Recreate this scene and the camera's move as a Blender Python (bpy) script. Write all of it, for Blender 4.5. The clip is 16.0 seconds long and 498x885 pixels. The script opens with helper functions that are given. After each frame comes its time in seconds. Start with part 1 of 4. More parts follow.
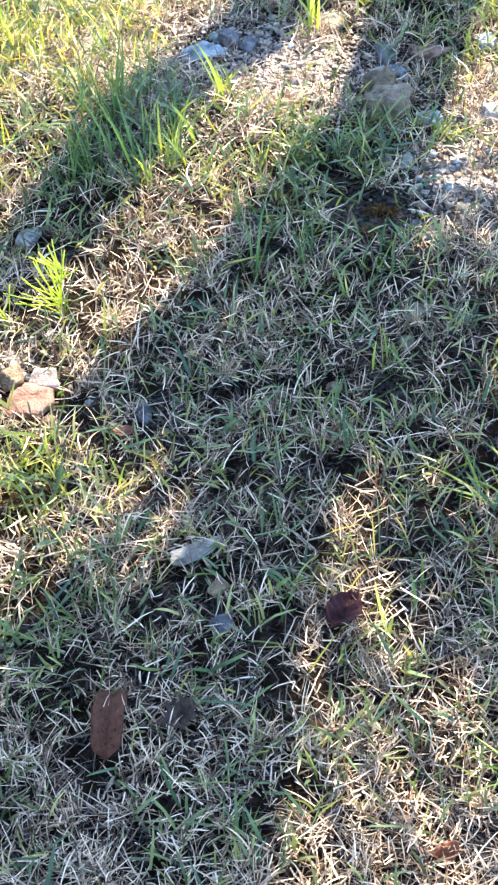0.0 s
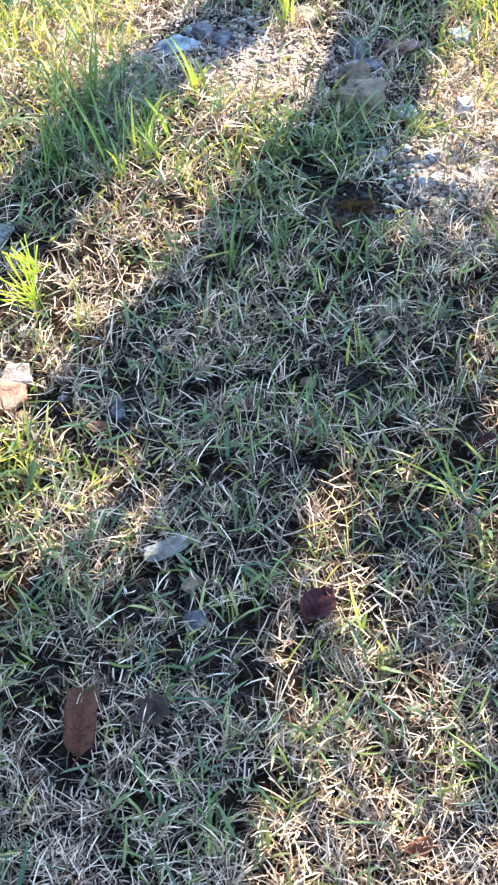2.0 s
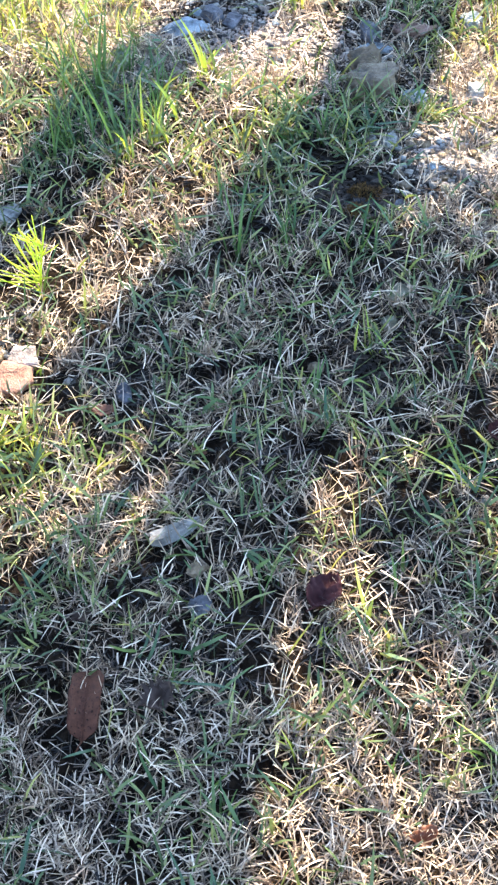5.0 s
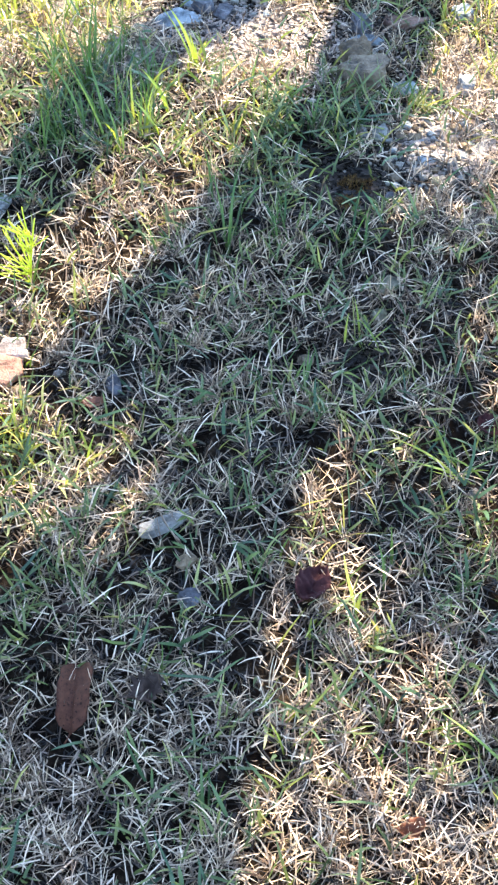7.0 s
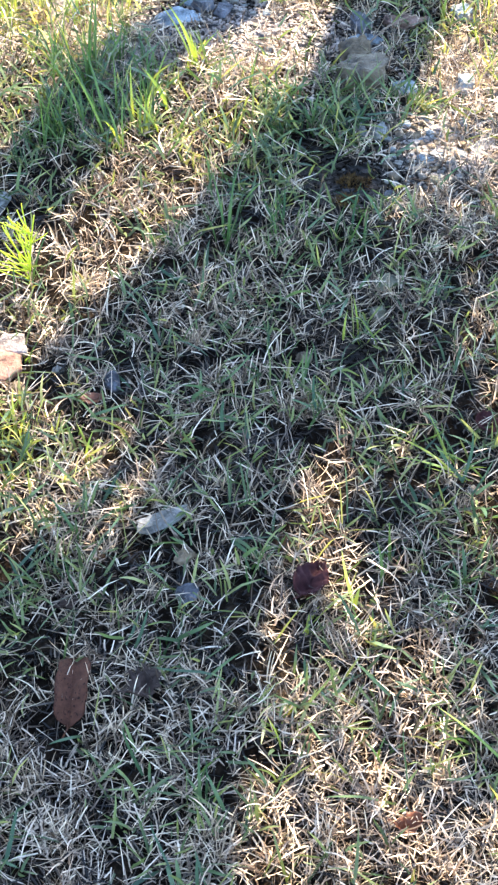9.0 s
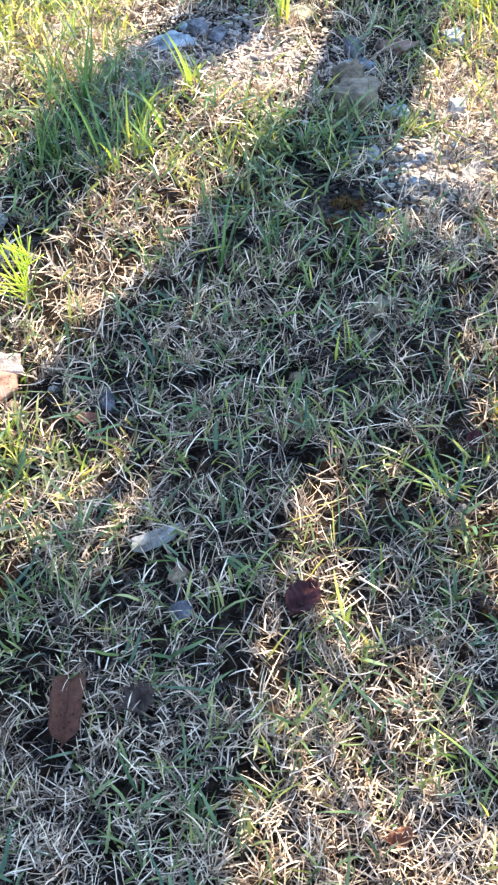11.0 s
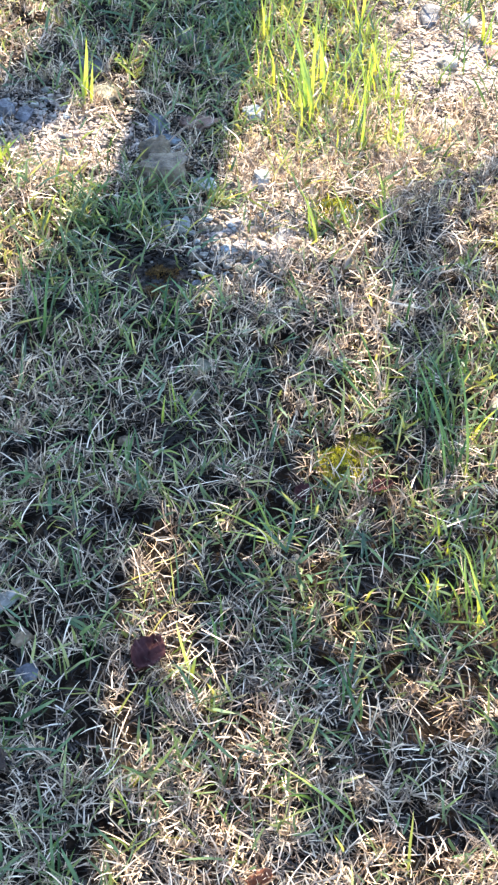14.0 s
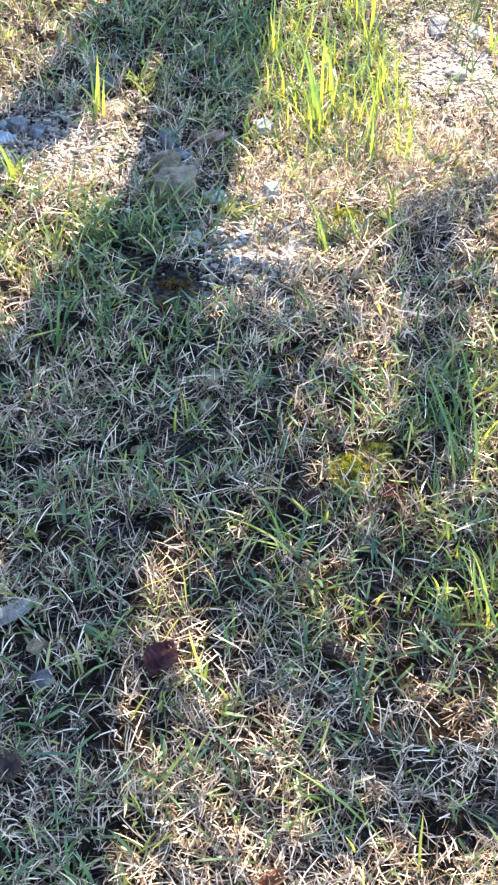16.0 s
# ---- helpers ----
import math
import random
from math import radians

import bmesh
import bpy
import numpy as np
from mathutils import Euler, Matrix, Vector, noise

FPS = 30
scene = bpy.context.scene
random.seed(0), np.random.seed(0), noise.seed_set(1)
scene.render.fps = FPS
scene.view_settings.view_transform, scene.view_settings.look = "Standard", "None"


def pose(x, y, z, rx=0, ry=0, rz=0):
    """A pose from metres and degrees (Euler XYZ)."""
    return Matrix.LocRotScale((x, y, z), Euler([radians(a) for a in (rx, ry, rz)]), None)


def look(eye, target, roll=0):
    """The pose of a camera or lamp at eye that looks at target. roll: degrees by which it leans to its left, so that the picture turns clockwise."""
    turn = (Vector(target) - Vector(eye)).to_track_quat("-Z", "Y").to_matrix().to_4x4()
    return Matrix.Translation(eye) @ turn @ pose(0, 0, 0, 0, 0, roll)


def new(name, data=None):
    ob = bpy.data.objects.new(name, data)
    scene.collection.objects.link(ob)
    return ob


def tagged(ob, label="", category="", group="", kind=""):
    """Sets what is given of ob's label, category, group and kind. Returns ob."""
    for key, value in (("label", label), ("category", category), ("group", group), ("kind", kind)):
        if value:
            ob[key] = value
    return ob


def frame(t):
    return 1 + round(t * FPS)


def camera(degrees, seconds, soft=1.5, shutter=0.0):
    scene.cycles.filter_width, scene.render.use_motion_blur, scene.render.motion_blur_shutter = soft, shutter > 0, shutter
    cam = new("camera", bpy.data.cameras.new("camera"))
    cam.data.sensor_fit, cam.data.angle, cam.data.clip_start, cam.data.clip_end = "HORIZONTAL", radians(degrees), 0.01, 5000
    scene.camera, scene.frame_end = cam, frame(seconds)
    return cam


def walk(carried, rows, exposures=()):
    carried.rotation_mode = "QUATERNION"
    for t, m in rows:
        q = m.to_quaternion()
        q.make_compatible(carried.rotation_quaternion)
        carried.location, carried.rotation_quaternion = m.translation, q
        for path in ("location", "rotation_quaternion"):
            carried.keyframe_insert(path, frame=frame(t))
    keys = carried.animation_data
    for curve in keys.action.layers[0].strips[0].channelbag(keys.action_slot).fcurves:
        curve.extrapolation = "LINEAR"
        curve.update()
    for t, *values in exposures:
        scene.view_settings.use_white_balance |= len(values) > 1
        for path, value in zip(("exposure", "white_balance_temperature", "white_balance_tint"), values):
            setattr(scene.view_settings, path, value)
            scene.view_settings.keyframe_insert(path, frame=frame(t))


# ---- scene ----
# ---- camera ----
cam = camera(18.553, 16.0, soft=2.4)
walk(cam, [
    (0.0, pose(0.0000, 0.0000, 1.4000, 42.000, 0.000, 0.000)),
    (0.5, pose(-0.0022, -0.0001, 1.3953, 41.995, -0.145, 0.216)),
    (1.0, pose(0.0099, 0.0035, 1.4009, 41.915, -0.402, -0.106)),
    (1.5, pose(0.0073, 0.0094, 1.3989, 41.818, -0.541, -0.404)),
    (2.0, pose(0.0053, 0.0055, 1.4000, 41.710, -0.542, -0.627)),
    (2.5, pose(0.0004, 0.0013, 1.3965, 41.664, -0.456, -0.565)),
    (3.0, pose(0.0045, 0.0048, 1.3970, 41.529, -0.507, -0.380)),
    (3.5, pose(0.0057, 0.0084, 1.3953, 41.378, -0.511, -0.444)),
    (6.0, pose(-0.0002, 0.0119, 1.3878, 41.066, -1.077, 0.012)),
    (6.5, pose(0.0052, 0.0144, 1.3906, 40.858, -1.165, -0.132)),
    (7.0, pose(0.0032, 0.0116, 1.3927, 40.863, -1.166, -0.231)),
    (7.5, pose(-0.0003, 0.0080, 1.3886, 40.812, -1.107, -0.190)),
    (8.0, pose(-0.0005, 0.0026, 1.3884, 40.899, -1.196, -0.160)),
    (8.5, pose(0.0024, 0.0049, 1.3875, 40.922, -1.257, -0.139)),
    (11.0, pose(0.0052, -0.0103, 1.4052, 41.709, -1.500, -0.207)),
    (11.5, pose(0.0129, -0.0078, 1.4082, 41.873, -1.392, -0.469)),
    (11.8, pose(0.0051, -0.0150, 1.4147, 42.086, -1.438, -0.887)),
    (12.0, pose(-0.0028, -0.0177, 1.4140, 42.456, -2.340, -2.143)),
    (12.3, pose(-0.0261, -0.0205, 1.4016, 43.162, -4.128, -4.189)),
    (12.5, pose(-0.0303, -0.0286, 1.4057, 43.578, -5.185, -5.784)),
    (12.7, pose(-0.0344, -0.0342, 1.4020, 44.105, -5.872, -7.106)),
    (13.0, pose(-0.0381, -0.0402, 1.4080, 44.540, -5.975, -8.091)),
    (13.5, pose(-0.0479, -0.0548, 1.4097, 45.472, -5.880, -8.153)),
    (14.0, pose(-0.0471, -0.0595, 1.4054, 45.491, -5.256, -7.603)),
    (14.5, pose(-0.0469, -0.0772, 1.4125, 45.658, -4.940, -7.380)),
    (15.0, pose(-0.0457, -0.0876, 1.4167, 45.871, -4.457, -6.948)),
    (15.5, pose(-0.0409, -0.0891, 1.4170, 46.088, -4.279, -7.018)),
    (16.0, pose(-0.0319, -0.0854, 1.4180, 46.026, -4.025, -7.444)),
], exposures=[(0.0, 2.90), (16.0, 2.84)])

# ---- light ----
SUN_AZ, SUN_EL = radians(15), radians(45)
SUN_DIR = Vector((math.sin(SUN_AZ) * math.cos(SUN_EL), math.cos(SUN_AZ) * math.cos(SUN_EL), math.sin(SUN_EL)))
world = bpy.data.worlds.new("sky")
scene.world = world
world.use_nodes = True
sky = world.node_tree.nodes.new("ShaderNodeTexSky")
sky.sky_type, sky.sun_disc = "NISHITA", False
sky.sun_elevation, sky.sun_rotation = SUN_EL, SUN_AZ
sky.dust_density, sky.ozone_density = 0.2, 3.0
back = world.node_tree.nodes["Background"]
back.inputs["Strength"].default_value = 0.15
world.node_tree.links.new(sky.outputs[0], back.inputs["Color"])
sun = bpy.data.lights.new("sun", "SUN")
sun.energy, sun.angle, sun.color = 4.5, radians(0.4), (1.0, 0.88, 0.67)
new("sun", sun).matrix_world = look(SUN_DIR * 30, (0, 0, 0))


# ---- materials ----
def nodes_of(name):
    m = bpy.data.materials.new(name)
    m.use_nodes = True
    return m, m.node_tree.nodes, m.node_tree.links


def ramp_node(nodes, stops):
    r = nodes.new("ShaderNodeValToRGB")
    while len(r.color_ramp.elements) < len(stops):
        r.color_ramp.elements.new(0.5)
    for e, (at, col) in zip(r.color_ramp.elements, stops):
        e.position, e.color = at, (*col, 1)
    return r


def noise_node(nodes, links, scale, detail=4.0, rough=0.6):
    c = nodes.new("ShaderNodeTexCoord")
    n = nodes.new("ShaderNodeTexNoise")
    n.inputs["Scale"].default_value, n.inputs["Detail"].default_value = scale, detail
    n.inputs["Roughness"].default_value = rough
    links.new(c.outputs["Object"], n.inputs["Vector"])
    return n


def mixed(nodes, links, kind, fac, a, b):
    m = nodes.new("ShaderNodeMix")
    m.data_type, m.blend_type = "RGBA", kind
    for value, slot in ((fac, 0), (a, 6), (b, 7)):
        if isinstance(value, (int, float)):
            m.inputs[slot].default_value = value
        elif isinstance(value, tuple):
            m.inputs[slot].default_value = (*value, 1)
        else:
            links.new(value, m.inputs[slot])
    return m.outputs[2]


def bumped(nodes, links, height, strength, distance):
    b = nodes.new("ShaderNodeBump")
    b.inputs["Strength"].default_value, b.inputs["Distance"].default_value = strength, distance
    links.new(height, b.inputs["Height"])
    return b.outputs[0]


def leaf_material(name, stops, through_light, rough=0.5, streak=0.35, tint=(1.0, 0.95, 0.6), per="Island", gloss=0.4, specks=0.0):
    """Thin plant tissue: varies from leaf to leaf and along the leaf, lets some light through."""
    m, nodes, links = nodes_of(name)
    p = nodes["Principled BSDF"]
    if per == "Island":
        g = nodes.new("ShaderNodeNewGeometry")
        pick = g.outputs["Random Per Island"]
    else:
        g = nodes.new("ShaderNodeObjectInfo")
        pick = g.outputs["Random"]
    r = ramp_node(nodes, stops)
    links.new(pick, r.inputs[0])
    spots = noise_node(nodes, links, 160, 3)
    wide = noise_node(nodes, links, 9, 2)
    sr = ramp_node(nodes, [(0.3, (0.55, 0.52, 0.48)), (0.65, (1.15, 1.12, 1.05))])
    links.new(spots.outputs[0], sr.inputs[0])
    wr = ramp_node(nodes, [(0.3, (0.8, 0.8, 0.82)), (0.7, (1.15, 1.12, 1.05))])
    links.new(wide.outputs[0], wr.inputs[0])
    col = mixed(nodes, links, "MULTIPLY", streak, r.outputs[0], sr.outputs[0])
    col = mixed(nodes, links, "MULTIPLY", 0.8, col, wr.outputs[0])
    if specks:
        dots = ramp_node(nodes, [(0.60, (1.0, 1.0, 1.0)), (0.68, (0.12, 0.10, 0.10))])
        links.new(noise_node(nodes, links, 300, 2, 0.5).outputs[0], dots.inputs[0])
        col = mixed(nodes, links, "MULTIPLY", specks, col, dots.outputs[0])
    links.new(col, p.inputs["Base Color"])
    p.inputs["Roughness"].default_value = rough
    p.inputs["Specular IOR Level"].default_value = gloss
    tr = nodes.new("ShaderNodeBsdfTranslucent")
    links.new(mixed(nodes, links, "MULTIPLY", 1.0, col, tint), tr.inputs["Color"])
    mix = nodes.new("ShaderNodeMixShader")
    mix.inputs[0].default_value = through_light
    links.new(p.outputs[0], mix.inputs[1])
    links.new(tr.outputs[0], mix.inputs[2])
    links.new(mix.outputs[0], nodes["Material Output"].inputs[0])
    return m


def stone_material(name, dark, light, vein):
    m, nodes, links = nodes_of(name)
    p = nodes["Principled BSDF"]
    big, fine = noise_node(nodes, links, 35, 6, 0.65), noise_node(nodes, links, 420, 5, 0.7)
    r = ramp_node(nodes, [(0.36, tuple(c * 0.6 for c in dark)), (0.5, light), (0.66, vein)])
    links.new(big.outputs[0], r.inputs[0])
    fr = ramp_node(nodes, [(0.3, (0.6, 0.58, 0.55)), (0.7, (1.2, 1.2, 1.2))])
    links.new(fine.outputs[0], fr.inputs[0])
    info = nodes.new("ShaderNodeObjectInfo")
    ir = ramp_node(nodes, [(0.0, (0.75, 0.75, 0.78)), (1.0, (1.2, 1.15, 1.1))])
    links.new(info.outputs["Random"], ir.inputs[0])
    col = mixed(nodes, links, "MULTIPLY", 0.8, r.outputs[0], fr.outputs[0])
    col = mixed(nodes, links, "MULTIPLY", 0.7, col, ir.outputs[0])
    links.new(col, p.inputs["Base Color"])
    p.inputs["Roughness"].default_value = 0.75
    both = nodes.new("ShaderNodeMath")
    both.operation = "MULTIPLY_ADD"
    both.inputs[1].default_value = 0.35
    links.new(fine.outputs[0], both.inputs[0])
    links.new(noise_node(nodes, links, 110, 8, 0.7).outputs[0], both.inputs[2])
    links.new(bumped(nodes, links, both.outputs[0], 1.0, 0.006), p.inputs["Normal"])
    return m


def soil_material():
    m, nodes, links = nodes_of("soil")
    p = nodes["Principled BSDF"]
    wide, mid, fine = noise_node(nodes, links, 4, 5), noise_node(nodes, links, 45, 6, 0.7), noise_node(nodes, links, 330, 5, 0.75)
    # dark brown soil, taken near black to hold the shade between blades
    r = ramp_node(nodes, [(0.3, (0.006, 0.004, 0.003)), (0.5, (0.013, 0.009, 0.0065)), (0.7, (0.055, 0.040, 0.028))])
    links.new(mid.outputs[0], r.inputs[0])
    wr = ramp_node(nodes, [(0.35, (0.7, 0.66, 0.62)), (0.65, (1.3, 1.22, 1.1))])
    links.new(wide.outputs[0], wr.inputs[0])
    fr = ramp_node(nodes, [(0.3, (0.5, 0.48, 0.45)), (0.7, (1.45, 1.4, 1.35))])
    links.new(fine.outputs[0], fr.inputs[0])
    col = mixed(nodes, links, "MULTIPLY", 1.0, r.outputs[0], wr.outputs[0])
    col = mixed(nodes, links, "MULTIPLY", 0.9, col, fr.outputs[0])
    # far off the soil is closed over by short grass
    geo = nodes.new("ShaderNodeNewGeometry")
    away = nodes.new("ShaderNodeVectorMath")
    away.operation = "LENGTH"
    links.new(geo.outputs["Position"], away.inputs[0])
    rim = nodes.new("ShaderNodeMapRange")
    rim.inputs[1].default_value, rim.inputs[2].default_value = 4.5, 7.5
    links.new(away.outputs["Value"], rim.inputs[0])
    turf = ramp_node(nodes, [(0.3, (0.02, 0.03, 0.012)), (0.5, (0.09, 0.085, 0.045)), (0.7, (0.17, 0.14, 0.085))])
    links.new(mid.outputs[0], turf.inputs[0])
    col = mixed(nodes, links, "MIX", rim.outputs[0], col, turf.outputs[0])
    links.new(col, p.inputs["Base Color"])
    p.inputs["Roughness"].default_value = 0.95
    p.inputs["Specular IOR Level"].default_value = 0.05
    both = nodes.new("ShaderNodeMath")
    both.operation = "ADD"
    links.new(mid.outputs[0], both.inputs[0])
    links.new(fine.outputs[0], both.inputs[1])
    links.new(bumped(nodes, links, both.outputs[0], 1.0, 0.006), p.inputs["Normal"])
    return m


def bark_material():
    m, nodes, links = nodes_of("bark")
    p = nodes["Principled BSDF"]
    n = noise_node(nodes, links, 30, 8, 0.7)
    r = ramp_node(nodes, [(0.3, (0.05, 0.035, 0.025)), (0.7, (0.22, 0.18, 0.14))])
    links.new(n.outputs[0], r.inputs[0])
    links.new(r.outputs[0], p.inputs["Base Color"])
    p.inputs["Roughness"].default_value = 0.9
    links.new(bumped(nodes, links, n.outputs[0], 1.0, 0.01), p.inputs["Normal"])
    return m


SOIL = soil_material()
BARK = bark_material()
STRAW = leaf_material("dry_grass", [(0.0, (0.045, 0.028, 0.019)), (0.32, (0.20, 0.135, 0.090)), (0.54, (0.44, 0.322, 0.223)), (0.78, (0.66, 0.505, 0.365)), (1.0, (0.84, 0.69, 0.52))], 0.10, 0.42, tint=(1.0, 0.9, 0.72))
# dead grass blackened so that the gaps between blades read as shade
THATCH = leaf_material("shade_dark_dead_grass", [(0.0, (0.007, 0.005, 0.004)), (0.5, (0.013, 0.009, 0.007)), (0.85, (0.038, 0.027, 0.019)), (1.0, (0.12, 0.092, 0.068))], 0.04, 0.65, tint=(1.0, 0.85, 0.65))
BROWN_STRAW = leaf_material("brown_dry_grass", [(0.0, (0.05, 0.030, 0.020)), (0.4, (0.16, 0.105, 0.070)), (0.8, (0.34, 0.235, 0.160)), (1.0, (0.50, 0.37, 0.27))], 0.2, 0.5, tint=(1.0, 0.88, 0.7))
GREEN = leaf_material("green_grass", [(0.0, (0.050, 0.082, 0.040)), (0.35, (0.098, 0.138, 0.060)), (0.75, (0.178, 0.215, 0.085)), (1.0, (0.32, 0.33, 0.14))], 0.36, 0.34, 0.2, tint=(1.45, 1.2, 0.42))
BROAD = leaf_material("broad_grass", [(0.0, (0.034, 0.075, 0.040)), (0.5, (0.070, 0.125, 0.060)), (1.0, (0.15, 0.20, 0.085))], 0.34, 0.36, 0.2, tint=(1.4, 1.2, 0.45))
# one tall grass in two copies, shade and sunlight put into their colours
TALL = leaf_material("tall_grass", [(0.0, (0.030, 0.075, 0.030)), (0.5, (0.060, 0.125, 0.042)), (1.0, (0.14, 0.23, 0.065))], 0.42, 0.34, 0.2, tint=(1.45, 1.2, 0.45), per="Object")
SUNBRIGHT = leaf_material("sunbright_grass", [(0.0, (0.17, 0.27, 0.07)), (0.5, (0.28, 0.38, 0.08)), (1.0, (0.40, 0.45, 0.10))], 0.5, 0.36, 0.2, tint=(1.35, 1.15, 0.45), per="Object")
# lawn grass for the sunlit spots, with the sun put into its colour
PALE_GREEN = leaf_material("pale_green_grass", [(0.0, (0.16, 0.20, 0.06)), (0.5, (0.34, 0.355, 0.13)), (1.0, (0.60, 0.55, 0.27))], 0.4, 0.36, 0.2, tint=(1.35, 1.15, 0.5))
MOSS_DARK = leaf_material("dark_moss", [(0.0, (0.035, 0.045, 0.008)), (0.6, (0.10, 0.12, 0.012)), (1.0, (0.20, 0.21, 0.02))], 0.3, 0.7, 0.3)
HORSETAIL = leaf_material("horsetail_green", [(0.0, (0.46, 0.58, 0.05)), (1.0, (0.56, 0.66, 0.06))], 0.4, 0.45, 0.2, tint=(1.2, 1.1, 0.5), per="Object")
MOSS = leaf_material("moss", [(0.0, (0.03, 0.034, 0.004)), (0.45, (0.19, 0.19, 0.011)), (1.0, (0.54, 0.50, 0.025))], 0.35, 0.7, 0.3)
MOSS_OLD = leaf_material("brown_moss", [(0.0, (0.035, 0.02, 0.008)), (0.6, (0.12, 0.062, 0.016)), (1.0, (0.22, 0.12, 0.022))], 0.2, 0.8, 0.3)
BROWN_LEAF = leaf_material("brown_leaf", [(0.0, (0.062, 0.023, 0.014)), (1.0, (0.092, 0.034, 0.018))], 0.1, 0.75, 0.9, gloss=0.15, specks=0.9)
RED_LEAF = leaf_material("red_leaf", [(0.0, (0.042, 0.013, 0.013)), (1.0, (0.062, 0.018, 0.018))], 0.08, 0.7, 0.7, gloss=0.15)
GREY_LEAF = leaf_material("grey_leaf", [(0.0, (0.058, 0.038, 0.031)), (1.0, (0.085, 0.057, 0.046))], 0.1, 0.7, 0.8, gloss=0.15)
RUST_LEAF = leaf_material("rust_leaf", [(0.0, (0.14, 0.050, 0.026)), (1.0, (0.19, 0.070, 0.035))], 0.2, 0.55, 0.7)
CROWN = leaf_material("tree_leaf", [(0.0, (0.04, 0.09, 0.02)), (1.0, (0.09, 0.16, 0.035))], 0.12, 0.45, 0.2)
STONES = {
    "grey": stone_material("grey_stone", (0.17, 0.168, 0.15), (0.30, 0.295, 0.27), (0.42, 0.41, 0.375)),
    "tan": stone_material("tan_stone", (0.10, 0.066, 0.038), (0.22, 0.155, 0.092), (0.33, 0.255, 0.17)),
    "slate": stone_material("slate_stone", (0.13, 0.165, 0.185), (0.25, 0.30, 0.325), (0.42, 0.46, 0.46)),
    "dark": stone_material("dark_stone", (0.040, 0.038, 0.044), (0.085, 0.082, 0.092), (0.21, 0.21, 0.225)),
    "olive": stone_material("olive_stone", (0.10, 0.095, 0.06), (0.20, 0.185, 0.125), (0.30, 0.28, 0.20)),
    "pale": stone_material("pale_stone", (0.17, 0.15, 0.12), (0.28, 0.255, 0.215), (0.38, 0.355, 0.315)),
    "pink": stone_material("pink_stone", (0.26, 0.19, 0.15), (0.42, 0.33, 0.27), (0.54, 0.45, 0.38)),
    "ochre": stone_material("ochre_stone", (0.13, 0.082, 0.04), (0.23, 0.155, 0.08), (0.32, 0.235, 0.145)),
    "brick": stone_material("brick_stone", (0.13, 0.07, 0.05), (0.24, 0.13, 0.09), (0.34, 0.22, 0.17)),
    "crumb": stone_material("soil_crumb", (0.009, 0.005, 0.003), (0.024, 0.014, 0.008), (0.050, 0.032, 0.020)),
    "earth": stone_material("earthy_stone", (0.050, 0.033, 0.017), (0.140, 0.096, 0.054), (0.23, 0.17, 0.107)),
    "terracotta": stone_material("terracotta", (0.18, 0.075, 0.045), (0.29, 0.135, 0.083), (0.36, 0.20, 0.145)),
}


# ---- mesh helpers ----
def quad_mesh(name, verts, faces, material, smooth=True):
    """A mesh from an (n, 3) array and an (m, 4) array of quads."""
    me = bpy.data.meshes.new(name)
    verts, faces = np.asarray(verts, dtype=np.float32), np.asarray(faces, dtype=np.int32)
    me.vertices.add(len(verts))
    me.vertices.foreach_set("co", verts.ravel())
    me.loops.add(faces.size)
    me.loops.foreach_set("vertex_index", faces.ravel())
    me.polygons.add(len(faces))
    me.polygons.foreach_set("loop_start", np.arange(0, faces.size, faces.shape[1], dtype=np.int32))
    me.polygons.foreach_set("use_smooth", np.full(len(faces), smooth))
    me.update(calc_edges=True)
    me.materials.append(material)
    return me


def part(name, bm, material, parent, label=""):
    """Links a bmesh or a mesh as one mesh object under a thing or part."""
    me = bm
    if isinstance(bm, bmesh.types.BMesh):
        me = bpy.data.meshes.new(name)
        for f in bm.faces:
            f.smooth = True
        bm.to_mesh(me)
        bm.free()
    if material is not None and not me.materials:
        me.materials.append(material)
    ob = new(name, me)
    ob.parent = parent
    return tagged(ob, label)


def thing(name, x, y, z, label, category, group="", turn=0.0):
    ob = new(name)
    ob.matrix_world = pose(x, y, z, 0, 0, turn)
    ob.empty_display_size = 0.02
    return tagged(ob, label, category, group)


def relief(x, y):
    """Height of the soil: low bumps and hollows, fading out away from the lawn's near part."""
    r = np.hypot(np.asarray(x) - 0.25, np.asarray(y) - 1.55)
    fade = np.clip(2.2 - r * 0.7, 0.0, 1.0)
    h = 0.007 * np.sin(5.1 * x + 1.3 * np.sin(4.0 * y)) + 0.006 * np.sin(7.3 * y + 2.1 * np.sin(3.3 * x + 0.7))
    h = h + 0.0035 * np.sin(23 * x + 9 * y) * np.sin(19 * y - 11 * x + 0.5) + 0.002 * np.sin(61 * x + 17 * y) * np.sin(53 * y - 23 * x)
    return h * fade


